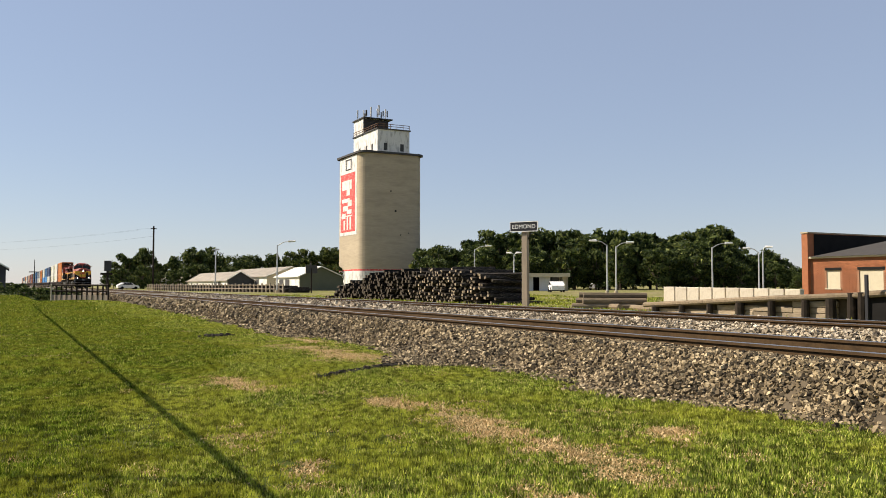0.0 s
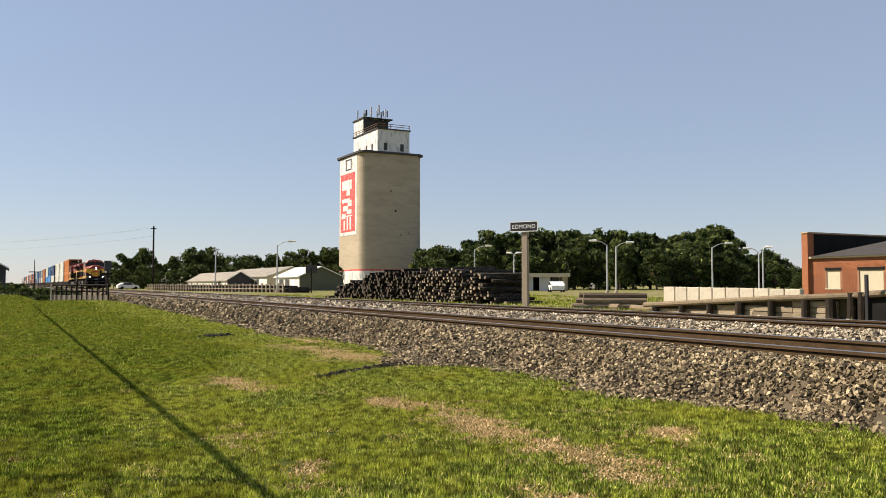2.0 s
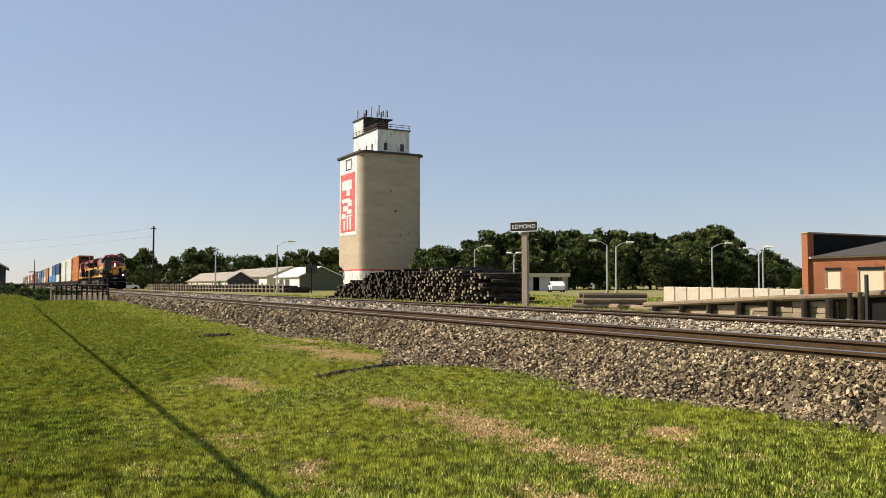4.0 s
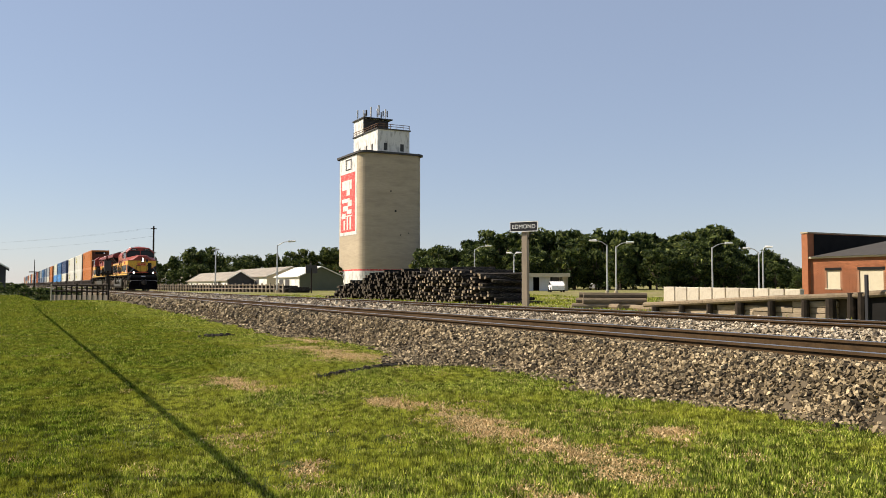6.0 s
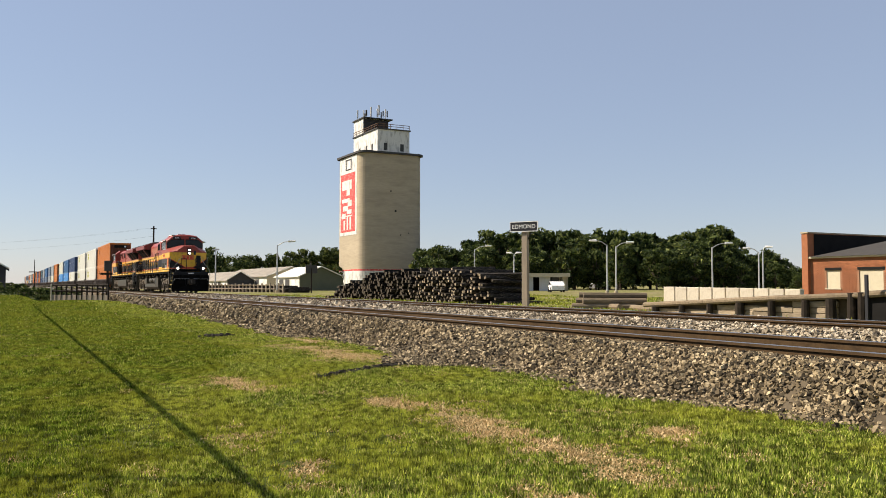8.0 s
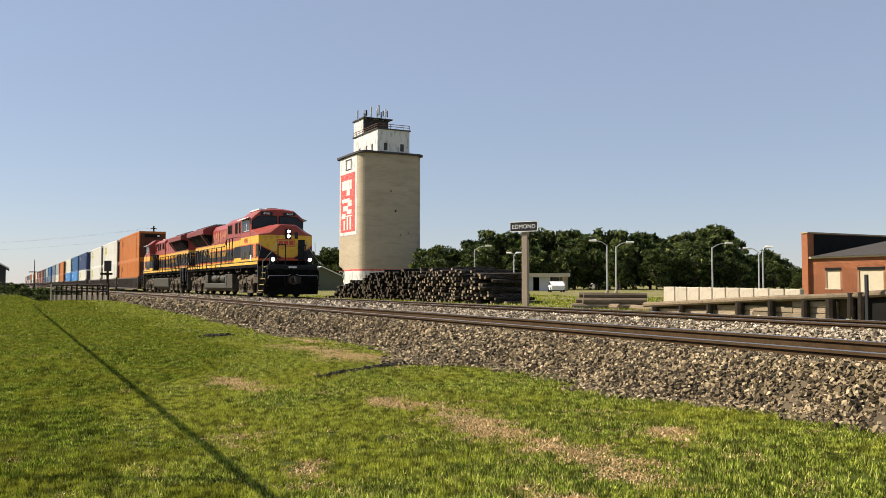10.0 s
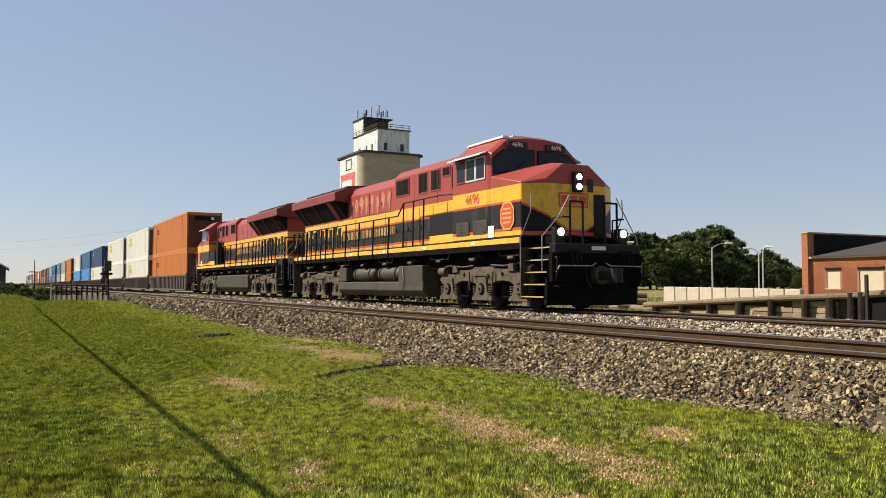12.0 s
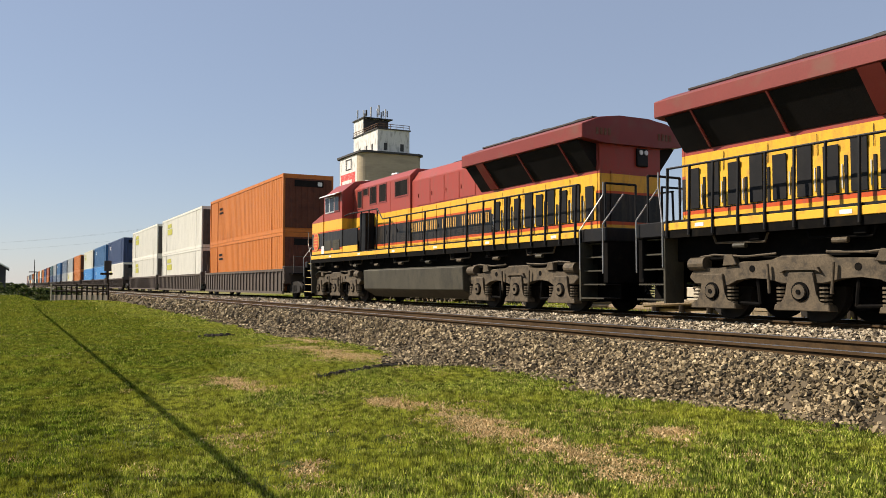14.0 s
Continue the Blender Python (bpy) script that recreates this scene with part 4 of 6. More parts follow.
def vehicle(x, y, rz, col, label, van=False):
    v = thing("parked_van" if van else "parked_car", label, "vehicle", pose(x, y, YARD, 0, 0, rz))
    if van:
        pr = [(-2.6, 0.35), (2.6, 0.35), (2.6, 1.1), (1.9, 1.25), (1.3, 2.2), (-2.6, 2.25)]
    else:
        pr = [(-2.2, 0.3), (2.2, 0.3), (2.2, 0.8), (1.2, 0.95), (0.6, 1.42), (-1.1, 1.45), (-1.9, 1.0), (-2.2, 0.9)]
    part("body", along(B(), pr, [-0.88, 0.88], "y"), col, v, bevel=0.06)
    part("window", along(B(), [(0.4, 1.0 + 0.5 * van), (1.0 + 0.5 * van, 1.0 + 0.3 * van), (0.5 + 0.7 * van, 1.36 + 0.6 * van), (-0.9, 1.36 + 0.6 * van), (-1.4, 1.0 + 0.5 * van)], [-0.9, 0.9], "y"), "glass", v)
    for wx in (-1.4, 1.45):
        for wy in (-0.85, 0.85):
            part("wheel", rod(B(), (wx, wy - 0.1, 0.33), (wx, wy + 0.1, 0.33), 0.33, 12), "tar", v)


def leafy(name, height, width, seed, n_leaf, leaf):
    """A tree: trunk and limbs, and a crown of many leaf tufts in uneven clumps."""
    r = np.random.default_rng(seed)
    root = thing(name, "dense dark green broadleaf tree in full summer leaf", "tree", pose(0, 0, -500), group="trees behind the yard")
    bm = rod(B(), (0, 0, -0.3), (0, 0, height * 0.35), 0.035 * height * 0.7, 8, 0.025 * height * 0.7)
    clumps = []
    for k in range(52):
        a, u = r.uniform(0, 2 * math.pi), r.random()
        zz = height * (0.07 + 0.86 * u + 0.06 * r.random())
        rad = width * 0.5 * math.sqrt(max(0.05, 1 - ((u - 0.40) / 0.66) ** 2)) * math.sqrt(r.random())
        clumps.append((rad * math.cos(a), rad * math.sin(a), zz, height * r.uniform(0.045, 0.125)))
        if k % 3 == 0:
            rod(bm, (0, 0, height * (0.22 + 0.1 * r.random())), (rad * math.cos(a), rad * math.sin(a), zz), 0.012 * height, 5, 0.004 * height)
    part("trunk", bm, "bark", root)
    cl = np.array(clumps)
    pick = r.integers(0, len(cl), n_leaf)
    d = r.normal(size=(n_leaf, 3))
    d /= np.linalg.norm(d, axis=1)[:, None]
    p = cl[pick, :3] + d * (cl[pick, 3] * r.random(n_leaf) ** 0.35)[:, None] * np.array([1.15, 1.15, 0.9])
    a = r.normal(size=(n_leaf, 3)) * leaf
    b = r.normal(size=(n_leaf, 3)) * leaf
    v = np.stack([p + a, p + b, p - a * 0.9 - b * 0.3], 1).reshape(-1, 3)
    raw_mesh("crown", v, np.arange(3 * n_leaf).reshape(-1, 3), "leaf", root)
    return root


def trees():
    kinds = [leafy("tree", 12.0, 11.0, s, 3800, 0.32) for s in (1, 2, 3, 4)] + [leafy("tree", 12.0, 8.0, 9, 3000, 0.32)]
    shrubs = leafy("shrub", 3.0, 4.5, 12, 1500, 0.13)
    shrubs["label"], shrubs["category"], shrubs["group"] = "low dark green shrub by the track", "shrub", "shrubs down the line"
    r = random.Random(5)
    axis, right = Vector((-math.cos(radians(28.1)), math.sin(radians(28.1)), 0)), Vector((math.sin(radians(28.1)), math.cos(radians(28.1)), 0))

    def plant(src, side, depth, h, base=12.0):
        p = axis * depth + right * (side * depth)
        s = h / base
        copy_thing(src, Matrix.Translation((p.x, p.y, YARD)) @ pose(0, 0, 0, 0, 0, r.uniform(0, 360)) @ Matrix.Diagonal((s, s, s, 1)))
    # side: offset over depth; heights follow the skyline
    sky_line = [(-0.40, 4.5), (-0.385, 8.0), (-0.365, 9.0), (-0.345, 7.0), (-0.325, 7.5), (-0.305, 9.2), (-0.29, 9.6), (-0.27, 8.6), (-0.25, 8.0), (-0.23, 7.6), (-0.21, 8.0), (-0.19, 8.6), (-0.165, 9.2), (-0.145, 9.6), (-0.125, 9.4),
                (-0.02, 8.7), (0.0, 8.9), (0.02, 8.3), (0.042, 10.8), (0.06, 12.2), (0.085, 12.0), (0.11, 12.6), (0.135, 12.0), (0.16, 12.4), (0.185, 11.6), (0.205, 12.2), (0.225, 12.4), (0.25, 11.8), (0.27, 11.4), (0.295, 12.0), (0.315, 12.2), (0.328, 13.6), (0.337, 11.2), (0.358, 7.4), (0.374, 7.4), (0.392, 8.0), (0.41, 6.2), (0.43, 4.8), (0.46, 5), (0.5, 6)]
    for side, h in sky_line:
        deep = 175 if side > -0.1 else 215
        k = 1.0 if side > -0.1 else 1.1
        plant(kinds[r.randrange(5)], side + r.uniform(-0.004, 0.004), deep + r.uniform(-8, 8), h * k * deep / (175 if side > -0.1 else 215))
        if side > -0.1:
            plant(kinds[r.randrange(5)], side + r.uniform(-0.015, 0.015), deep + r.uniform(14, 26), h * 1.04)
            plant(kinds[r.randrange(5)], side + r.uniform(-0.015, 0.015), deep - r.uniform(12, 22), h * 0.66)
        else:
            plant(kinds[r.randrange(5)], side + r.uniform(-0.012, 0.012), deep + r.uniform(15, 30), h * 0.95)
            plant(kinds[r.randrange(5)], side + r.uniform(-0.01, 0.01), deep - r.uniform(12, 22), h * 0.6)
    for x, y, h in ((-66, 1.2, 1.2), (-68, 2.6, 1.1), (-72, -0.4, 1.2), (-70, 3.9, 1.1), (-75, 4.9, 1.2), (-80, 1.0, 1.3), (-78, -2.5, 1.2), (-85, 3.0, 1.4), (-67, 3.4, 1.7), (-70.5, 2.2, 1.8), (-73.5, 1.0, 1.6), (-64.5, 2.1, 0.9), (-100, -1.5, 2.0), (-75, -2.0, 2.7), (-79, -2.6, 3.0), (-130, 0.5, 1.8)):
        copy_thing(shrubs, Matrix.Translation((x, y, float(ground_z(x, y)) - 0.08)) @ pose(0, 0, 0, 0, 0, 70 * x) @ Matrix.Diagonal((h / 3.4, h / 3.4, h / 4.2, 1)))
    for k in kinds + [shrubs]:
        for o in list(k.children_recursive) + [k]:
            bpy.data.objects.remove(o)


elevator()
shed("storage_shed", "low olive green gabled shed with white side and roof", -135, -149, 44.3, 52.0, 2.45, 4.1, "offwhite", "green", "offwhite", True)
shed("long_shed", "long low pale shed with open bays and pale roof", -152, -190, 43.5, 53.0, 2.6, 4.4, "offwhite", "board", "tanroof", True)
shed("long_shed", "long low shed with a weathered grey roof", -160, -215, 38, 43, 1.9, 3.5, "offwhite", "darkgrey", "tanroof", True)
shed("far_house", "small far house with a grey gabled roof", -225, -240, 36, 44, 2.2, 4.0, "darkgrey", "white", "concrete", False)
shed("far_house", "small grey house with a dark gabled roof by the lawn", -106, -116, -7.5, 0.0, 2.9, 5.2, "darkgrey", "darkgrey", "shingle", False)
low_shop()
brick_building()
concrete_barrier()
station_sign()
tie_pile()
dock()
fence_near()
fence_far()
small_yard_things()


def lamps():
    axis, right = Vector((-math.cos(radians(28.1)), math.sin(radians(28.1)))), Vector((math.sin(radians(28.1)), math.cos(radians(28.1))))

    def put(side, depth, h, arms):
        p = axis * depth + right * (side * depth)
        lamp_post(p.x, p.y, h, arms)
    R, L_ = (right * 1.6), (right * -1.6)
    put(-0.2027, 105, 6.1, [(R.x * 0.9, R.y * 0.9)])
    put(0.0385, 120, 6.2, [(R.x, R.y)])
    put(0.0867, 140, 6.0, [(0.3, 0.3), (-0.3, -0.3)])
    put(0.2005, 100, 5.9, [(L_.x * 0.8, L_.y * 0.8)])
    put(0.2115, 98, 5.6, [(R.x * 0.8, R.y * 0.8)])
    put(0.329, 100, 5.6, [(R.x, R.y)])
    put(0.386, 105, 5.2, [(L_.x * 0.7, L_.y * 0.7)])
    put(0.391, 110, 5.6, [(0.3, 0.2)])


lamps()
vehicle(-90.4, 65.6, 150, "white", "white parked car in the lot behind the yard")
vehicle(-130.9, 105.1, 120, "silver", "silver parked car in the lot by the trees")
vehicle(-186, 23, 100, "white", "white parked car by the far trees")
trees()


# ---- the train ----
def wheelset(parent, x, r=0.53, y=0.0):
    w = thing("wheelset", "", "", pose(x, y, r))
    w.parent = parent
    for s in (-1, 1):
        bm = B()
        rod(bm, (0, s * 0.68, 0), (0, s * 0.81, 0), r, 28)
        rod(bm, (0, s * 0.655, 0), (0, s * 0.68, 0), r + 0.028, 28)
        rod(bm, (0, s * 0.81, 0), (0, s * 0.83, 0), r * 0.55, 16)
        for k in range(6):
            a = k * math.pi / 3
            rod(bm, (0.3 * math.cos(a), s * 0.805, 0.3 * math.sin(a)), (0.3 * math.cos(a), s * 0.822, 0.3 * math.sin(a)), 0.035, 6)
        part("wheel", bm, "wheel", w)
    part("axle", rod(B(), (0, -0.95, 0), (0, 0.95, 0), 0.09, 12), "wheel", w)
    return w


def loco_truck(name_parent, x, flip=1):
    """A three-axle truck: side frames, pedestals, springs, dampers."""
    P = 1.97
    t = thing("truck", "", "", pose(x, 0, 0))
    t.parent = name_parent
    for s in (-1, 1):
        bm = B()
        prof = [(-2.62, 0.80), (-2.45, 0.66), (-1.62, 0.62), (-1.42, 0.76), (-1.1, 0.80), (-0.75, 0.78), (-0.42, 0.66), (0.42, 0.66), (0.75, 0.78), (1.1, 0.80), (1.42, 0.76), (1.62, 0.62), (2.45, 0.66), (2.62, 0.80), (2.5, 0.95), (2.2, 1.0), (1.95, 0.94), (1.6, 0.96), (1.3, 1.08), (0.6, 1.07), (0.46, 1.16), (-0.46, 1.16), (-0.6, 1.07), (-1.3, 1.08), (-1.6, 0.96), (-1.95, 0.94), (-2.2, 1.0), (-2.5, 0.95)]
        along(bm, prof, [s * 1.04, s * 1.24], "y")
        part("side_frame", bm, "truck", t, "dusty brown cast side frame", bevel=0.025)
        part("frame_cap", along(B(), [(-0.40, 0.86), (-0.30, 0.90), (0.30, 0.90), (0.40, 0.86), (0.34, 0.95), (-0.34, 0.95)], [s * 1.23, s * 1.31], "y"), "truck", t)
        for hx in (-1.05, 1.05):
            part("frame_hole", rod(B(), (hx, s * 1.236, 0.94), (hx, s * 1.246, 0.94), 0.065, 12), "under", t)
            part("brake_bracket", along(B(), [(hx * 1.30, 1.02), (hx * 1.62, 1.0), (hx * 1.58, 1.20), (hx * 1.40, 1.22)], [s * 1.16, s * 1.30], "y"), "truck", t, bevel=0.01)
        for k in (-1, 0, 1):
            bm = along(B(), [(k * P - 0.56, 0.20), (k * P + 0.56, 0.20), (k * P + 0.54, 0.30), (k * P + 0.36, 0.36), (k * P + 0.29, 0.50), (k * P + 0.25, 0.86), (k * P - 0.25, 0.86), (k * P - 0.29, 0.50), (k * P - 0.36, 0.36), (k * P - 0.54, 0.30)], [s * 1.06, s * 1.29], "y")
            ped = part("pedestal", bm, "truck", t, bevel=0.015)
            part("journal_box", rod(B(), (k * P, s * 1.27, 0.53), (k * P, s * 1.31, 0.53), 0.17, 18), "under", ped)
            part("bearing_cap", rod(B(), (k * P, s * 1.30, 0.53), (k * P, s * 1.345, 0.53), 0.125, 16), "truck", ped)
            part("cap_bolt", rod(B(), (k * P, s * 1.345, 0.53), (k * P, s * 1.36, 0.53), 0.045, 6), "under", ped)
            for d in (-0.43, 0.43):
                bm = B()
                for c in range(5):
                    rod(bm, (k * P + d, s * 1.2, 0.315 + 0.066 * c), (k * P + d, s * 1.2, 0.35 + 0.066 * c), 0.10, 10)
                part("spring", bm, "truck", t)
        for k in (-1.0, 1.0):
            part("brake_cylinder", rod(B(), (k * 2.15, s * 1.22, 1.06), (k * 2.55, s * 1.22, 1.05), 0.13, 14), "truck", t)
            bm = rods(B(), [(k * 2.3, s * 1.24, 1.19), (k * 1.9, s * 1.26, 1.22), (k * 1.2, s * 1.26, 1.17), (k * 0.5, s * 1.26, 1.2)], 0.022)
            part("brake_pipe", bm, "truck", t)
            part("brake_rigging", rods(B(), [(k * 1.0, s * 1.15, 0.75), (k * 0.95, s * 1.15, 0.3), (k * 1.45, s * 1.15, 0.32)], 0.035), "under", t)
            part("damper", rod(B(), (k * 0.62, s * 1.31, 0.5), (k * 0.66, s * 1.31, 1.02), 0.026, 8), "truck", t)
            part("sand_pipe", rods(B(), [(k * 2.6, s * 0.9, 1.2), (k * 2.62, s * 0.9, 0.5), (k * 2.4, s * 0.78, 0.15)], 0.025), "under", t)
    part("bolster", box(B(), -2.6, 2.6, -0.9, 0.9, 0.62, 1.2), "under", t)
    for k in (-1, 0, 1):
        m = along(B(), [(k * P + 0.16, 0.22), (k * P + 0.75, 0.20), (k * P + 0.98, 0.36), (k * P + 0.98, 0.66), (k * P + 0.16, 0.66)], [-0.6, 0.6], "y")
        part("traction_motor", m, "under", t, bevel=0.02)
        part("brake_shoe", along(B(), [(k * P - 0.66, 0.30), (k * P - 0.56, 0.32), (k * P - 0.55, 0.68), (k * P - 0.66, 0.70)], [-0.8, 0.8], "y"), "under", t)
    return [wheelset(name_parent, x + k * P) for k in (-1, 0, 1)]


def polygon_yz(bm, pts, x0, x1):
    return along(bm, pts, [x0, x1])


def locomotive(label, number, lit, battered):
    """x forward, z = 0 on the rails; the camera sees the -y side of the leading unit and the +y side of the reversed one."""
    if "stepyellow" not in M:
        M["stepyellow"] = mat("worn step paint", (0.42, 0.32, 0.10), 0.7, scale=6, vary=0.3, dirt=(0.05, 0.04, 0.03))
    L = thing("locomotive", label, "locomotive")
    part("underframe", box(B(), -10.2, 10.2, -1.15, 1.15, 1.12, 1.64), "under", L, bevel=0.02)
    part("walkway", box(B(), -9.75, 9.08, -1.5, 1.5, 1.86, 1.93), "black", L)
    for s in (-1, 1):
        part("side_sill", box(B(), -9.75, 9.08, s * 1.47, s * 1.53, 1.735, 1.88), "yellow", L, "yellow side sill with white marks", bevel=0.008)
        part("sill_edge", box(B(), -9.75, 9.08, s * 1.42, s * 1.515, 1.58, 1.735), "under", L)
        bm = B()
        for k in range(6):
            x = -8.9 + k * 3.1
            box(bm, x, x + 0.22, s * 1.53, s * 1.535, 1.77, 1.84)
        part("reflector_strip", bm, "white", L)
        for k in range(9):
            x = -8.6 + k * 2.05
            bm = rods(B(), [(x, s * 1.35, 1.58), (x + 0.06, s * 1.35, 1.44), (x + 1.2, s * 1.36, 1.42), (x + 1.26, s * 1.35, 1.58)], 0.024, 6)
            part("air_pipe", bm, "under" if k % 2 else "truck", L)
            part("pipe_valve", rod(B(), (x + 0.5, s * 1.37, 1.37), (x + 0.78, s * 1.37, 1.37), 0.05, 10), "truck" if k % 3 else "tank", L)
            part("sill_bracket", box(B(), x + 0.9, x + 1.12, s * 1.30, s * 1.42, 1.45, 1.60), "under", L, bevel=0.01)
    # long hood
    hood = mirror_y([(-0.95, 1.93), (-0.95, 4.20), (-0.70, 4.54)])
    part("long_hood", along(B(), hood, [-9.75, 0.25]), "loco", L, "dark red, yellow and black striped hood", bevel=0.02)
    tall = mirror_y([(-1.02, 1.93), (-1.02, 4.42), (-0.75, 4.67)])
    part("equipment_hood", along(B(), tall, [0.25, 5.45]), "loco", L, bevel=0.02)
    # doors along the hood
    bm = B()
    box(bm, -0.46, 0.46, -0.014, 0.0, 2.02, 3.24)
    box(bm, -0.40, -0.36, -0.035, -0.014, 2.5, 2.62)
    for k in range(5):
        box(bm, -0.3, 0.3, -0.022, -0.014, 2.12 + 0.07 * k, 2.155 + 0.07 * k)
    door_me = mesh_of("hood_door", bm, "loco")
    bm = B()
    box(bm, -0.46, 0.46, -0.014, 0.0, 3.32, 4.14)
    box(bm, -0.40, -0.36, -0.035, -0.014, 3.6, 3.72)
    upper_me = mesh_of("hood_panel", bm, "loco")
    for s in (-1, 1):
        for k in range(10):
            share("hood_door", door_me, L, pose(-4.05 + 0.98 * k, s * (0.95 if -4.05 + 0.98 * k < 0.2 else 1.02), 0, 0, 0, 0 if s < 0 else 180))
            if k < 4:
                share("hood_panel", upper_me, L, pose(-3.6 + 0.98 * k, s * 0.95, 0, 0, 0, 0 if s < 0 else 180))
        # radiator doors at the rear: black slots that rise into the yellow
        part("door_field", box(B(), -9.70, -5.0, s * 0.95, s * 0.962, 2.17, 2.87), "yellow", L, "yellow field round the black doors")
        for k in range(9):
            x = -9.62 + 0.52 * k
            top = 3.0 + 0.10 * (k % 2)
            part("radiator_door", box(B(), x, x + 0.30, s * 0.962, s * 0.985, 2.18, top), "black", L, bevel=0.006)
            part("door_post", box(B(), x + 0.40, x + 0.455, s * 0.962, s * 0.98, 2.17, 2.80 - 0.06 * (k % 3)), "black", L)
            part("door_edge", box(B(), x + 0.350, x + 0.368, s * 0.962, s * 0.978, 2.25, 2.66), "silver", L)
            if k % 2:
                part("door_seam", box(B(), x + 0.40, x + 0.41, s * 0.962, s * 0.967, 2.87, 3.24), "black", L)
        # dark intake windows behind the cab
        for a, b, z0, z1 in ((0.45, 1.45, 3.78, 4.30), (2.25, 2.85, 3.72, 4.34), (3.15, 3.75, 3.72, 4.34), (3.95, 4.4, 4.1, 4.34), (4.55, 4.98, 3.66, 4.30)):
            fr = B()
            box(fr, a - 0.05, b + 0.05, s * 1.02, s * 1.035, z0 - 0.05, z0)
            box(fr, a - 0.05, b + 0.05, s * 1.02, s * 1.035, z1, z1 + 0.05)
            box(fr, a - 0.05, a, s * 1.02, s * 1.035, z0, z1)
            box(fr, b, b + 0.05, s * 1.02, s * 1.035, z0, z1)
            f = part("intake_frame", fr, "red", L)
            g = B()
            box(g, a, b, s * 1.02, s * 1.026, z0, z1)
            n = int((b - a) / 0.09)
            for q in range(n):
                box(g, a + 0.09 * q, a + 0.09 * q + 0.025, s * 1.026, s * 1.034, z0, z1)
            part("grille", g, "tar", f, "dark intake grille")
        for x in (1.9, 3.55, 5.2):
            part("seam", box(B(), x - 0.012, x + 0.012, s * 1.02, s * 1.028, 1.95, 4.36), "loco", L)
        # radiator wings
        part("wing_screen", along(B(), [(s * 0.97, 3.36), (s * 1.50, 4.03), (s * 0.9, 4.03)], [-9.72, -4.45]), "tar", L, "dark sloping radiator screen")
        for x in (-9.0, -7.2, -5.45):
            part("wing_brace", along(B(), [(s * 0.95, 3.36), (s * 1.02, 3.36), (s * 1.54, 4.04), (s * 1.40, 4.04)], [x, x + 0.045 + 0.35 * (x == -5.45)]), "red", L)
        # handrails and posts on the walkway
        posts = [-9.65, -9.05, -8.45, -7.85, -7.25, -6.65, -6.05, -5.45, -4.55, -3.2, -1.85, -0.5, 0.85, 2.0, 2.75, 3.5]
        for x in posts:
            hgt = 2.98 if x < 0.6 else 3.30
            if x > 1.5:
                part("handrail_post", rod(B(), (x, s * 1.51, 1.62), (x, s * 1.48, 3.37), 0.026, 6), "black", L)
            else:
                part("handrail_post", rod(B(), (x, s * 1.545, 1.62), (x, s * 1.50, 2.98), 0.030, 6), "black", L)
        part("handrail", rods(B(), [(-9.7, s * 1.48, 2.98), (1.55, s * 1.48, 2.98), (2.0, s * 1.48, 3.38), (4.7, s * 1.48, 3.40), (5.3, s * 1.45, 3.36)], 0.024), "black", L)
        # full-width equipment box ahead of the walkway
        part("cab_side_panel", box(B(), 3.9, 5.44, s * 1.44, s * 1.475, 2.17, 2.82), "black", L, "dark lower cab side with vent doors", bevel=0.01)
        part("cab_side_base", box(B(), 3.9, 5.44, s * 1.44, s * 1.475, 1.93, 2.17), "yellow", L)
        for k in range(2):
            v = B()
            x = 5.7 + 0.98 * k
            box(v, x, x + 0.75, s * 1.502, s * 1.515, 2.06, 2.46)
            for q in range(5):
                box(v, x + 0.04, x + 0.71, s * 1.515, s * 1.522, 2.1 + 0.07 * q, 2.13 + 0.07 * q)
            part("vent_door", v, "tank", L)
        part("step_light", box(B(), 7.50, 7.80, s * 1.502, s * 1.512, 1.94, 2.26), "white", L, "white reflector patch")
        # crest and bars for the lettering
        o = [(8.26 + 0.26 + 0.33 * c, 2.48 + 0.38 * d) for c, d in ((-0.5, -1), (0.5, -1), (1, -0.5), (1, 0.5), (0.5, 1), (-0.5, 1), (-1, 0.5), (-1, -0.5))]
        crest = part("crest", along(B(), [(x - 0.05, z) for x, z in o], [s * 1.495, s * 1.514], "y"), "gold", L, "red and gold octagonal emblem")
        part("crest_field", along(B(), [(8.47 + (x - 8.52) * 0.84, 2.48 + (z - 2.48) * 0.86) for x, z in o], [s * 1.514, s * 1.520], "y"), "crest", crest)
        bm = B()
        for z, w in ((2.66, 0.19), (2.54, 0.22), (2.42, 0.20), (2.30, 0.17)):
            box(bm, 8.47 - w, 8.47 + w, s * 1.520, s * 1.525, z - 0.028, z + 0.028)
        part("crest_bars", bm, "gold", crest)
        x = -4.85
        for k, w in enumerate([0.20, 0.2, 0.22, 0.2, 0.2, 0.2, -0.22, 0.2, 0.08, 0.2, 0.2, -0.22, 0.2, 0.22, 0.22, 0.2, 0.22, 0.2, 0.2, 0.24]):
            if w > 0:
                bm = box(B(), x, x + w * 0.26, s * 0.966, s * 0.972, 2.44, 2.75)
                box(bm, x + w * 0.58, x + w * 0.84, s * 0.966, s * 0.972, 2.44, 2.75)
                part("name_bar", bm, "gold", L)
            x += abs(w) + 0.075
        if number:
            text_part("road_number", number, 0.40, pose(6.62, s * 1.508, 3.07, 90, 0, 0 if s < 0 else 180), "signred", L)
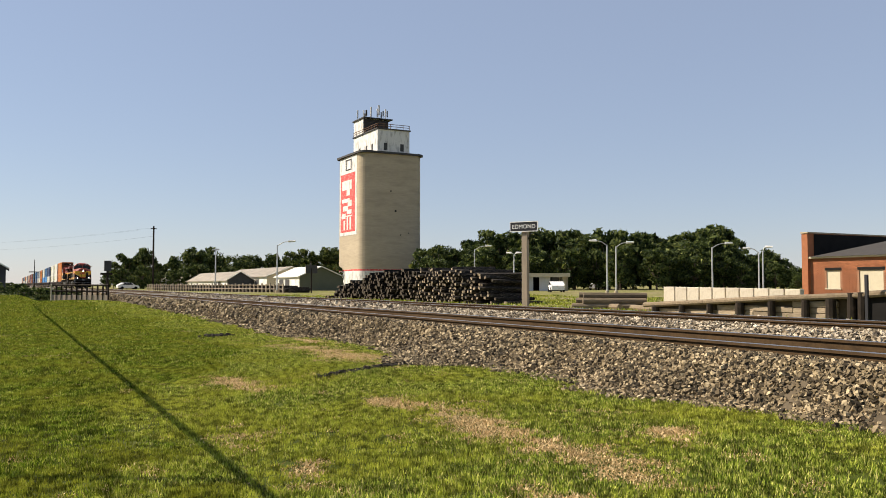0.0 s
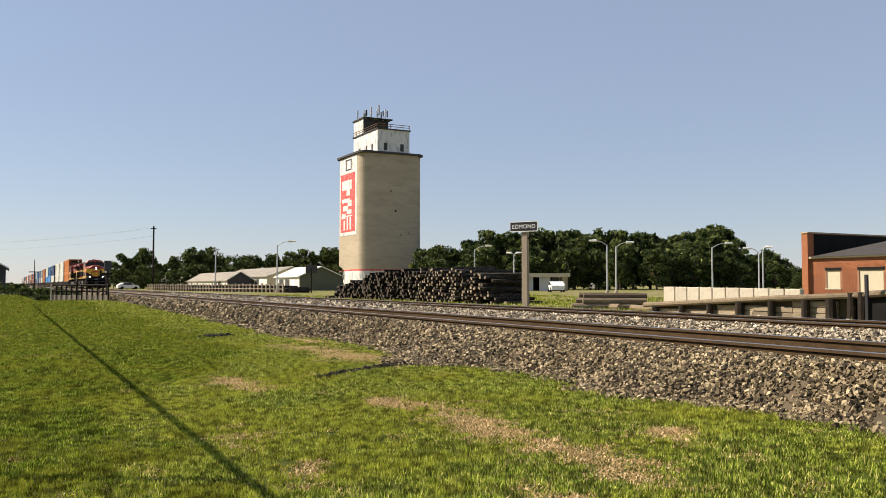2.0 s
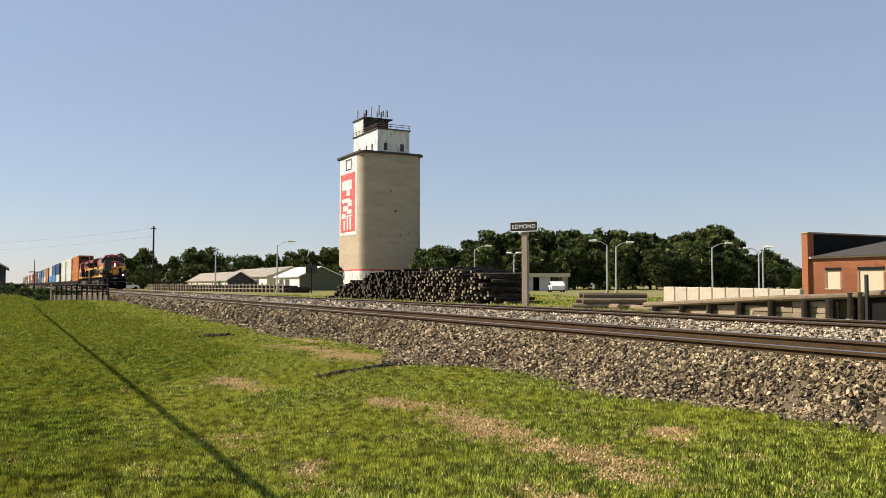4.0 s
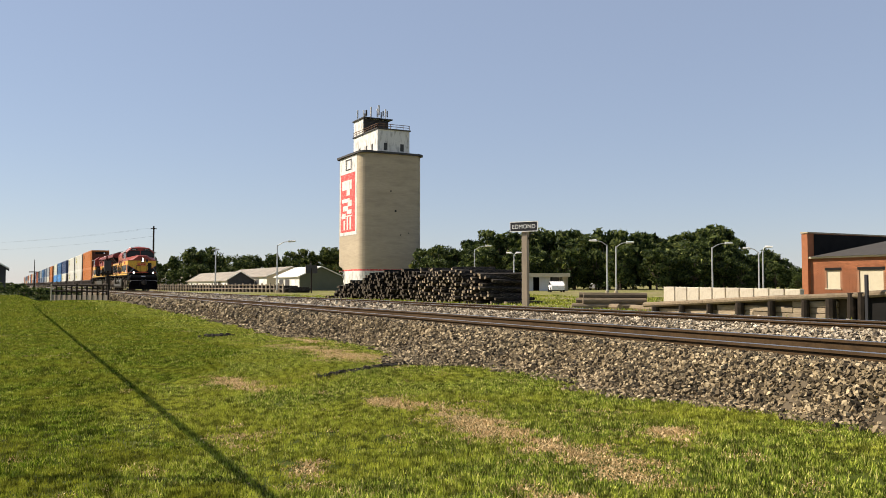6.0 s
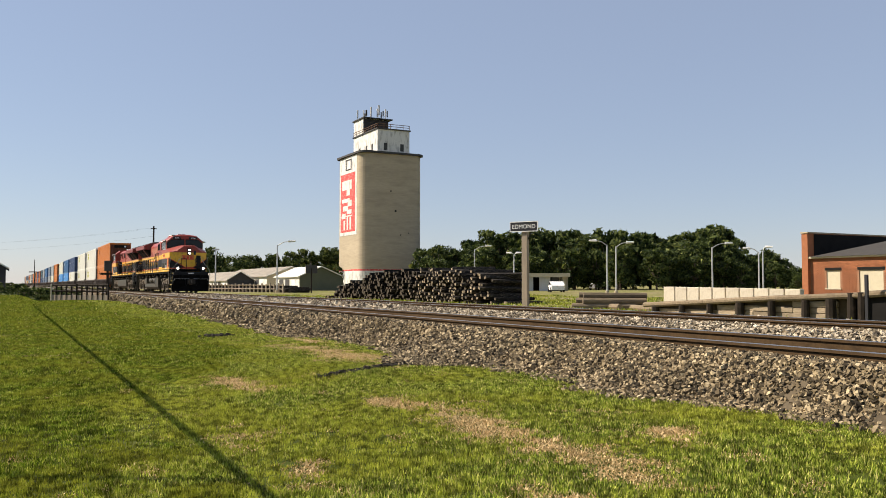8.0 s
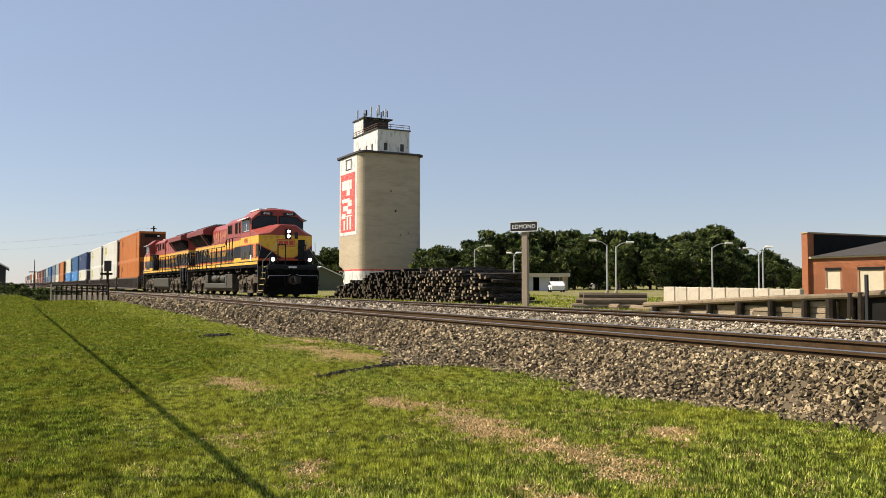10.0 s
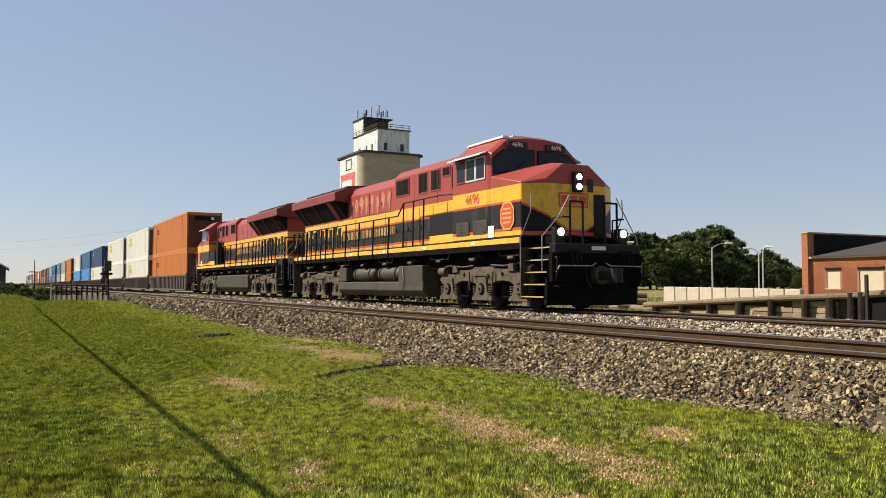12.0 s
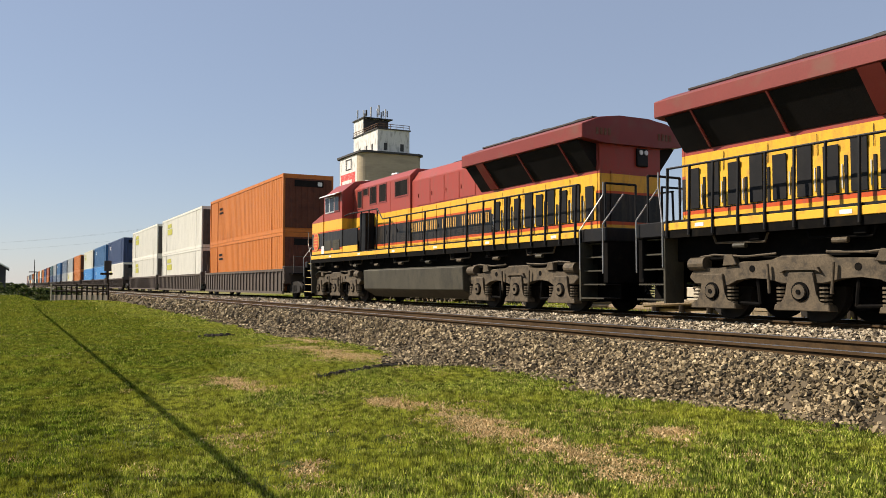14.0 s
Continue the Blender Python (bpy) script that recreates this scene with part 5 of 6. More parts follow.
        # cab windows
        for a, b in ((5.75, 6.22), (6.30, 6.78), (6.86, 7.32)):
            wf = part("window_frame", box(B(), a - 0.04, b + 0.04, s * 1.50, s * 1.525, 3.58, 4.26), "silver" if a > 6 else "red", L, bevel=0.01)
            part("pane", box(B(), a + 0.02, b - 0.02, s * 1.525, s * 1.531, 3.64, 4.20), "glass", wf)
        part("window_visor", along(B(), [(s * 1.50, 4.33), (s * 1.75, 4.24), (s * 1.75, 4.27), (s * 1.50, 4.37)], [5.55, 7.45]), "white", L, "white sun visor over the cab windows")
        # steps at both ends
        for e, x0, x1 in ((1, 9.10, 10.08), (-1, -10.6, -9.8)):
            st = part("step_well", box(B(), x0, x1, s * 0.95, s * 1.0, 0.30, 1.9), "under", L)
            for k in range(5):
                z = 0.33 + 0.31 * k
                tr = part("step", box(B(), x0, x1, s * 1.0, s * (1.47 - 0.05 * k), z, z + 0.03), "black", L)
                part("step_edge", box(B(), x0, x1, s * (1.47 - 0.05 * k), s * (1.49 - 0.05 * k), z, z + 0.032), "stepyellow" if e > 0 else "tank", tr, "worn step edge")
            part("step_side", box(B(), x0 - 0.05 if e > 0 else x1, x0 if e > 0 else x1 + 0.05, s * 1.0, s * 1.5, 0.28, 1.62), "tank", L)
            part("grab_rail", rods(B(), [(x0 + 0.02, s * 1.52, 1.1), (x0 + 0.02, s * 1.52, 1.85), (x0 + 0.45, s * 1.5, 2.5), (x0 + 0.45, s * 1.48, 2.95)] if e > 0 else [(x1, s * 1.52, 1.0), (x1, s * 1.52, 1.9), (x1 - 0.45, s * 1.2, 2.7), (x1 - 0.45, s * 1.2, 3.0)], 0.015), "chain", L)
            part("grab_rail", rods(B(), [(x1, s * 1.52, 1.0), (x1, s * 1.52, 1.85), (x1 + 0.1, s * 1.1, 2.35), (x1 + 0.1, s * 0.75, 2.9)] if e > 0 else [(x0, s * 1.5, 0.9), (x0, s * 1.5, 2.0), (x0, s * 0.9, 2.7)], 0.015), "chain", L)
    if not battered:
        # black box in place of the shadow in the notch where the walkway begins
        part("walkway_door", box(B(), 3.30, 3.86, 1.03, 1.40, 1.95, 3.34), "black", L, "black box standing for the shaded notch at the walkway's end", bevel=0.01)
    # cab and nose
    low = mirror_y([(-1.5, 1.93), (-1.5, 4.34), (-0.95, 4.78), (-0.3, 4.86)])
    part("cab", along(B(), None, [(5.45, low), (7.45, low), (7.62, mirror_y([(-1.46, 1.93), (-1.46, 4.26), (-0.95, 4.70), (-0.3, 4.78)]))]), "loco", L, "dark red cab over yellow and black bands", bevel=0.015)
    n0 = mirror_y([(-1.5, 1.93), (-1.5, 3.62), (-0.55, 3.90)])
    n1 = mirror_y([(-1.48, 1.93), (-1.48, 3.32), (-0.52, 3.88)])
    n2 = mirror_y([(-0.95, 1.93), (-0.95, 3.40), (-0.42, 3.82)])
    part("nose", along(B(), None, [(7.62, n0), (9.08, n1), (9.48, n2)]), "loco", L, "short sloping nose", bevel=0.015)
    # windshields
    for s in (-1, 1):
        w = part("windshield_frame", along(B(), [(s * 0.05, 3.90), (s * 1.45, 3.70), (s * 1.45, 4.14), (s * 1.10, 4.42), (s * 0.05, 4.46)], [7.60, 7.65]), "black", L)
        part("windshield", along(B(), [(s * 0.09, 3.93), (s * 1.41, 3.74), (s * 1.41, 4.11), (s * 1.08, 4.38), (s * 0.09, 4.42)], [7.65, 7.66]), "glass", w, "dark windshield glass")
        part("wiper", rod(B(), (7.67, s * 0.7, 3.9), (7.68, s * 0.3, 4.2), 0.01, 5), "tar", w)
        nb = part("number_board", box(B(), 7.60, 7.69, s * 0.32 if s > 0 else -0.98, 0.98 if s > 0 else s * 0.32, 4.47, 4.65), "signblack", L)
        if number:
            text_part("board_number", number, 0.18, pose(7.692, s * 0.66, 4.56, 90, 0, 90), "white", nb)
        else:
            part("bars", box(B(), 7.69, 7.695, s * 0.66 - 0.2, s * 0.66 + 0.2, 4.51, 4.61), "white", nb)
    # yellow wedge on the nose front and its emblem
    fx = 9.485

    def front(y, z, out):
        return (9.48 - max(0.0, abs(y) - 0.95) * 0.40 / 0.53 + out, y, z)

    def slant(y):
        return 2.10 + max(0.0, abs(y) - 0.30) * 0.70 / 1.16

    def nose_strip(s, low_z, high_z, out):
        """A sheet folded round one corner of the nose, between two edges."""
        bm = B()
        for ya, yb in ((1.46, 0.95), (0.95, 0.30), (0.30, 0.0)):
            pts = [(s * ya, low_z(ya)), (s * ya, high_z(ya)), (s * yb, high_z(yb)), (s * yb, low_z(yb))]
            a, c = [bm.verts.new(front(y, z, out)) for y, z in pts], [bm.verts.new(front(y, z, -0.01)) for y, z in pts]
            for i in range(4):
                bm.faces.new((a[i], a[(i + 1) % 4], c[(i + 1) % 4], c[i]))
            bm.faces.new(a)
            bm.faces.new(c[::-1])
        return bm
    for s in (-1, 1):
        part("nose_panel", nose_strip(s, slant, lambda y: 3.28, 0.014), "yellow", L, "yellow wedge on the nose front")
        part("nose_stripe", nose_strip(s, lambda y: slant(y) - 0.06, slant, 0.012), "crest", L)
        part("nose_skirt", nose_strip(s, lambda y: 1.94, lambda y: slant(y) - 0.06, 0.010), "black", L)
        part("nose_base", nose_strip(s, lambda y: 1.945, lambda y: 2.03, 0.018), "crest", L)
    em = part("nose_emblem", box(B(), fx, fx + 0.024, -0.58, 0.36, 2.68, 3.06), "crest", L, "red emblem plate with gold bars")
    part("emblem_bar", box(B(), fx + 0.024, fx + 0.028, -0.54, 0.32, 2.72, 3.02), "gold", em)
    for y in (-0.40, -0.11, 0.18):
        part("emblem_block", box(B(), fx + 0.028, fx + 0.032, y - 0.11, y + 0.11, 2.76, 2.98), "crest", em)
    hl = part("headlight_housing", box(B(), fx, fx + 0.12, -0.16, 0.16, 3.08, 3.62), "black", L, bevel=0.03)
    for z in (3.48, 3.22):
        part("headlight", rod(B(), (fx + 0.12, 0, z), (fx + 0.15, 0, z), 0.085, 16), "lamp" if lit else "silver", hl, "lit round headlight" if lit else "")
    part("nose_door", box(B(), fx, fx + 0.03, 0.56, 0.93, 1.95, 3.05), "black", L, bevel=0.01)
    part("door_window", box(B(), fx + 0.015, fx + 0.03, 0.36, 0.54, 3.10, 3.45), "glass", L)
    for s in (-1, 1):
        d = part("ditch_light_box", box(B(), 9.95, 10.15, s * 1.0 - 0.15, s * 1.0 + 0.15, 1.68, 2.10), "black", L, bevel=0.02)
        part("ditch_light", rod(B(), (10.15, s * 1.0, 1.97), (10.18, s * 1.0, 1.97), 0.10, 16), "lamp" if lit else "silver", d, "lit ditch light" if lit else "")
        part("front_rail", rods(B(), [(10.2, s * 0.75, 1.68), (10.2, s * 0.75, 2.75), (10.2, s * 0.35, 2.75), (10.2, s * 0.35, 1.68)], 0.03), "black", L)
        part("rear_rail", rods(B(), [(-10.45, s * 1.3, 1.95), (-10.45, s * 1.3, 2.95), (-10.45, s * 0.4, 2.95), (-10.45, s * 0.4, 1.95)], 0.028), "black", L)
        for x in (10.42, -10.68):
            part("air_hose", rods(B(), [(x, s * 0.45, 1.1), (x + 0.1 * (1 if x > 0 else -1), s * 0.45, 0.7), (x + 0.18 * (1 if x > 0 else -1), s * 0.38, 0.55)], 0.03), "tar", L)
    part("front_platform", box(B(), 9.08, 10.3, -1.0, 1.0, 1.60, 1.70), "black", L)
    part("anticlimber", box(B(), 10.12, 10.42, -1.35, 1.35, 1.42, 1.68), "black", L, bevel=0.03)
    part("pilot_plate", box(B(), 10.2, 10.38, -1.42, 1.42, 0.70, 1.42), "under", L, bevel=0.02)
    part("plow", along(B(), None, [(0.14, [(10.15, -1.45), (10.75, -0.1), (10.75, 0.1), (10.15, 1.45), (10.05, 1.45), (10.05, -1.45)]), (0.80, [(10.2, -1.45), (10.42, -0.1), (10.42, 0.1), (10.2, 1.45), (10.1, 1.45), (10.1, -1.45)])], "z"), "under", L, "black steel snow plow")
    part("cut_lever", rods(B(), [(10.44, -1.35, 0.95), (10.50, -1.30, 1.12), (10.50, -0.3, 1.12), (10.46, -0.15, 1.2)], 0.018), "chain", L)
    part("cut_lever", rods(B(), [(10.44, 1.35, 0.95), (10.50, 1.30, 1.12), (10.50, 0.3, 1.12), (10.46, 0.15, 1.2)], 0.018), "chain", L)
    pocket = part("coupler_pocket", box(B(), 10.38, 10.50, -0.30, 0.30, 0.68, 1.10), "wheel", L, bevel=0.03)
    part("pocket_ring", rod(B(), (10.50, 0, 0.89), (10.53, 0, 0.89), 0.24, 14), "truck", pocket)
    for k, y in enumerate((-0.95, -0.82, -0.69, 0.69, 0.82, 0.95)):
        part("mu_hose", rods(B(), [(10.40, y, 1.52), (10.52, y, 1.46), (10.54, y + 0.04, 1.22), (10.46, y + 0.10, 1.12 + 0.03 * (k % 3))], 0.022), "tar", L)
    for s in (-1, 1):
        part("pilot_step", box(B(), 10.38, 10.62, s * 1.0, s * 1.40, 0.60, 0.64), "under", L)
        part("pilot_grab", rods(B(), [(10.44, s * 1.38, 1.35), (10.50, s * 1.38, 1.30), (10.50, s * 1.38, 0.85), (10.42, s * 1.38, 0.80)], 0.016), "black", L)
        part("platform_rail", rods(B(), [(9.75, s * 0.98, 1.70), (9.75, s * 0.98, 2.35), (10.2, s * 0.98, 2.35), (10.2, s * 0.75, 2.35)], 0.022), "black", L)
    part("plate_mark", box(B(), 10.42, 10.425, -0.25, 0.2, 1.52, 1.62), "silver", L)
    for x, e in ((10.38, 1), (-10.66, -1)):
        c = part("coupler", box(B(), min(x, x + e * 0.65), max(x, x + e * 0.65), -0.12, 0.12, 0.76, 1.0), "wheel", L, bevel=0.03)
        part("knuckle", rod(B(), (x + e * 0.62, 0.05, 0.70), (x + e * 0.62, 0.05, 1.06), 0.17, 10), "wheel", c)
    part("rear_platform", box(B(), -10.66, -9.75, -1.45, 1.45, 1.62, 1.93), "black", L, bevel=0.02)
    part("rear_pilot", box(B(), -10.64, -10.5, -1.4, 1.4, 0.7, 1.62), "under", L)
    part("hood_end", along(B(), mirror_y([(-0.94, 1.93), (-0.94, 4.0), (-0.7, 4.4)]), [-9.82, -9.75]), "loco", L, "rear hood end in yellow, red and black")
    rear = part("rear_lamp_housing", box(B(), -9.90, -9.82, -0.50, -0.16, 3.50, 3.94), "black", L, bevel=0.02)
    for y in (-0.42, -0.26):
        part("rear_light", rod(B(), (-9.92, y, 3.84), (-9.90, y, 3.84), 0.06, 12), "silver", rear)
    part("end_door", box(B(), -9.85, -9.82, 0.05, 0.62, 1.95, 3.35), "loco", L, bevel=0.01)
    # roof details
    crown = mirror_y([(-0.9, 3.98), (-1.56, 4.05), (-1.56, 4.38), (-1.05, 4.58), (-0.45, 4.66)])
    wing = part("radiator_wing", along(B(), crown, [-9.97, -4.3]), "red", L, "broad dark red radiator roof overhanging both sides", bevel=0.015)
    for y in (-0.95, 0.95):
        bm = B()
        for k in range(4):
            box(bm, -9.980, -9.968, y - 0.22 + 0.12 * k, y - 0.15 + 0.12 * k, 4.16, 4.32)
        part("number_bars", bm, "rust", wing, "faint brown number bars")
    for y in (-0.62, 0.62):
        part("roof_grating", box(B(), -9.6, -4.5, y - 0.35, y + 0.35, 4.62, 4.67), "darkgrey", wing, bevel=0.01)
    for x in (-8.6, -7.1, -5.6):
        part("radiator_fan", rod(B(), (x, 0, 4.68), (x, 0, 4.80), 0.62, 20), "darkgrey", L)
    part("exhaust_vent", box(B(), -2.0, -1.4, -0.25, 0.25, 4.53, 4.70), "tar", L, bevel=0.03)
    for x in (-3.4, -0.4):
        part("lift_lug", box(B(), x, x + 0.25, -0.4, 0.4, 4.53, 4.61), "red", L)
    part("roof_hatch", box(B(), 0.6, 4.9, -0.6, 0.6, 4.66, 4.72), "red", L, bevel=0.01)
    part("horn", rods(B(), [(3.0, 0.2, 4.68), (3.0, 0.2, 4.85), (3.5, 0.2, 4.87)], 0.05), "silver", L)
    part("antenna_dome", rod(B(), (6.4, 0, 4.84), (6.4, 0, 4.98), 0.2, 14, 0.12), "white", L)
    part("roof_vent", box(B(), 6.9, 7.2, -0.5, 0.1, 4.82, 4.92), "silver", L)
    part("roof_edge", box(B(), 5.5, 7.5, -1.02, -0.8, 4.77, 4.83), "white", L)
    if battered:
        primer = mat("bare primer", (0.42, 0.185, 0.105), 0.8, scale=2.2, vary=0.25, dirt=RED, dirt_amount=0.9)
        r = random.Random(8)
        for k in range(8):
            x, z = -3.95 + 0.52 * k, 3.76 + r.uniform(-0.06, 0.08)
            w, up, down = r.uniform(0.16, 0.23), r.uniform(0.26, 0.36), r.uniform(0.36, 0.56)
            pts = []
            for q in range(16):
                a = 2 * math.pi * q / 16
                rr = r.uniform(0.72, 1.18)
                pts.append((x + w * rr * math.cos(a) * (1 if math.sin(a) > -0.3 else 0.45), z + (up if math.sin(a) > 0 else down) * rr * math.sin(a)))
            part("worn_patch", along(B(), pts, [-0.9705, -0.966], "y"), primer, L, "patch of worn pale primer")
    # fuel tank: plain on one side, with reservoirs on the other
    part("fuel_tank", along(B(), [(-1.05, 0.25), (0.95, 0.22), (1.42, 0.50), (1.45, 1.18), (1.1, 1.25), (-0.55, 1.25), (-0.62, 0.80), (-1.43, 0.74), (-1.45, 0.46), (-1.25, 0.28)], [-4.15, 3.35]), "tank", L, "dusty grey fuel tank", bevel=0.02)
    part("tank_end", along(B(), [(-1.44, 0.46), (-1.05, 0.25), (-0.6, 0.25), (-0.6, 1.28), (-1.44, 1.28)], [1.5, 3.33]), "tank", L, bevel=0.02)
    part("battery_box", box(B(), -4.15, -3.35, -1.42, -0.6, 0.78, 1.30), "tank", L, bevel=0.02)
    for a, c in ((-3.0, -0.95), (-0.65, 1.35)):
        r = part("air_reservoir", along(B(), None, [(x, [(-1.08 + q * 0.26 * math.cos(k * math.pi / 9), 1.04 + q * 0.26 * math.sin(k * math.pi / 9)) for k in range(18)]) for x, q in ((a, 0.55), (a + 0.1, 0.9), (a + 0.22, 1.0), (c - 0.22, 1.0), (c - 0.1, 0.9), (c, 0.55))]), "tank", L, "olive grey air reservoir cylinder", smooth=True)
        for x in (a + 0.35, c - 0.35):
            part("strap", along(B(), [(-1.08 + 0.275 * math.cos(k * math.pi / 9), 1.04 + 0.275 * math.sin(k * math.pi / 9)) for k in range(18)], [x - 0.03, x + 0.03]), "under", r)
    part("tank_rod", rods(B(), [(1.9, -1.46, 1.2), (2.0, -1.47, 0.8), (1.9, -1.47, 0.5)], 0.02), "chain", L)
    wheels = loco_truck(L, 6.75) + loco_truck(L, -6.75)
    return L, wheels


CONT = {}


def container_mesh(col):
    """A 53 foot ribbed container with posts, rails and doors."""
    if col in CONT:
        return CONT[col]
    c0 = {"orange": (0.50, 0.155, 0.026), "white": (0.68, 0.66, 0.57), "navy": (0.030, 0.055, 0.13), "blue": (0.035, 0.12, 0.26), "sky": (0.06, 0.25, 0.55), "cream": (0.60, 0.58, 0.48), "grey": (0.30, 0.32, 0.33), "teal": (0.05, 0.10, 0.12), "rust": (0.36, 0.10, 0.04), "steel": (0.12, 0.16, 0.22)}[col]
    M["c_" + col] = mat(col + " container paint", c0, 0.5, scale=0.8, vary=0.08, grain=12, bump=0.08, dirt=scaled(c0, 0.55), dirt_amount=0.22 if col in ("white", "cream") else 0.45, stretch=(1.5, 1.5, 0.4), rnd=0.12)
    M["e_" + col] = M["c_" + col]
    W, H, Lc = 1.295, 2.88, 16.15
    out = {}
    bm = B()
    box(bm, -Lc, 0, -W + 0.04, W - 0.04, 0.12, H - 0.03)
    out["body"] = mesh_of("body", bm, "c_" + col)
    n = 52
    for s in (-1, 1):
        bm = B()
        for k in range(n):
            x = -0.35 - k * (Lc - 0.7) / n
            v = [bm.verts.new((x + dx, s * (W - 0.04 + dy), z)) for z in (0.22, H - 0.16) for dx, dy in ((0.055, 0), (-0.02, 0), (-0.06, 0.020), (-0.20, 0.020), (-0.242, 0))]
            for i in range(4):
                bm.faces.new((v[i], v[i + 1], v[i + 6], v[i + 5]))
        bmesh.ops.remove_doubles(bm, verts=bm.verts, dist=0.001)
        out["side_panel" + ("" if s < 0 else "_")] = mesh_of("side_panel", bm, "c_" + col)
    bm = B()
    for s in (-1, 1):
        box(bm, -Lc, 0, s * (W - 0.045), s * W, H - 0.15, H)
        box(bm, -Lc, 0, s * (W - 0.045), s * W, 0.0, 0.2)
        for x in (-Lc, -Lc + 1.98, -2.12, -0.14):
            box(bm, x, x + 0.14, s * (W - 0.05), s * (W + 0.004), 0, H + 0.01)
    for x in (-Lc - 0.004, -0.08):
        box(bm, x, x + 0.084, -W, W, H - 0.2, H)
        box(bm, x, x + 0.084, -W, W, 0, 0.2)
    out["frame"] = mesh_of("frame", bm, "c_" + col)
    edge = [(0.0, -W + 0.1), (0.026, -W + 0.1)]
    for k in range(7):
        y = -0.945 + 0.315 * k
        edge += [(0.026, y - 0.07), (0.058, y - 0.045), (0.058, y + 0.045), (0.026, y + 0.07)]
    edge += [(0.026, W - 0.1), (0.0, W - 0.1)]
    # grimy end walls, with the shade of the sunless face darkened into their paint
    M.setdefault("endwall", mat("grimy end wall paint darkened as in shade", (0.075, 0.068, 0.058), 0.8, scale=1.2, vary=0.3, dirt=(0.03, 0.025, 0.02)))
    M.setdefault("rustend", mat("grimy rust-brown end wall paint darkened as in shade", (0.115, 0.040, 0.022), 0.8, scale=1.2, vary=0.35, dirt=(0.035, 0.02, 0.014)))
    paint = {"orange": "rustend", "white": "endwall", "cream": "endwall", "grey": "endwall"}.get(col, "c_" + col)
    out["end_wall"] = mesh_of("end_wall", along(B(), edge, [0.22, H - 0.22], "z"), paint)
    bm = box(B(), 0.06, 0.066, -0.75, 0.75, H - 0.62, H - 0.30)
    out["end_plate"] = mesh_of("end_plate", bm, "tar")
    out["end_label"] = mesh_of("end_label", box(B(), 0.066, 0.070, 0.45, 0.68, H - 0.56, H - 0.36), "white")
    bm = B()
    for s in (-1, 1):
        x = -Lc + 2.6
        big = 2.1 if col in ("white", "cream") else 1.0
        box(bm, x, x + 0.85 * big, s * (W + 0.002), s * (W + 0.006), 2.10, 2.24 + 0.16 * (big - 1))
        box(bm, x, x + 1.0 * big, s * (W + 0.002), s * (W + 0.006), 1.86 - 0.3 * (big - 1), 1.98)
    out["side_mark"] = mesh_of("side_mark", bm, {"orange": "tar", "white": "lime", "cream": "lime"}.get(col, "white"))
    CONT[col] = out
    return out


def container(col, m):
    names = {"sky": "bright blue", "steel": "blue-grey", "rust": "rusty red"}
    c = thing("shipping_container", names.get(col, col) + " ribbed steel shipping container stacked on a well car", "container", m, group="containers on the train")
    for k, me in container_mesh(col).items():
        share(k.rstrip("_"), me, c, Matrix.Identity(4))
    return c


def well_unit():
    w = thing("well_car", "dusty brown ribbed steel well car carrying stacked containers", "rail car", pose(0, 0, -500), group="well cars of the train")
    part("floor", box(B(), -16.6, 0.45, -1.3, 1.3, 0.26, 0.34), "under", w)
    for s in (-1, 1):
        part("side", box(B(), -16.6, 0.45, s * 1.36, s * 1.40, 0.28, 1.34), "truck_brown", w)
        part("top_chord", box(B(), -16.7, 0.55, s * 1.34, s * 1.47, 1.30, 1.42), "truck_brown", w)
        part("bottom_chord", box(B(), -16.6, 0.45, s * 1.34, s * 1.47, 0.22, 0.34), "truck_brown", w)
        post = mesh_of("side_post", box(B(), -0.05, 0.05, 0.0, 0.06, 0.34, 1.30), "truck_brown")
        for k in range(26):
            share("side_post", post, w, pose(0.2 - 0.65 * k, s * 1.40, 0, 0, 0, 0 if s > 0 else 180))
    for x in (0.45, -16.9):
        part("end_wall", box(B(), x, x + 0.3, -1.45, 1.45, 0.7, 1.55), "truck_brown", w, bevel=0.02)
        e = 1 if x > 0 else -1
        part("draft_beam", box(B(), min(x, x + e * 1.4), max(x + 0.3, x + e * 1.4), -0.3, 0.3, 0.75, 1.15), "under", w)
        part("end_platform", box(B(), min(x, x + e * 0.9), max(x + 0.3, x + e * 0.9), -1.2, 1.2, 1.15, 1.2), "under", w)
        bm = B()
        for z in (0.5, 0.85, 1.2, 1.5):
            rod(bm, (x + 0.15, -1.47, z), (x + 0.15 + e * 0.4, -1.47, z), 0.016, 5)
        part("ladder", bm, "truck_brown", w)
        part("hand_rail", rods(B(), [(x + e * 0.7, -1.1, 1.2), (x + e * 0.7, -1.1, 2.0), (x + e * 0.7, 1.1, 2.0), (x + e * 0.7, 1.1, 1.2)], 0.025), "truck_brown", w)
    return w


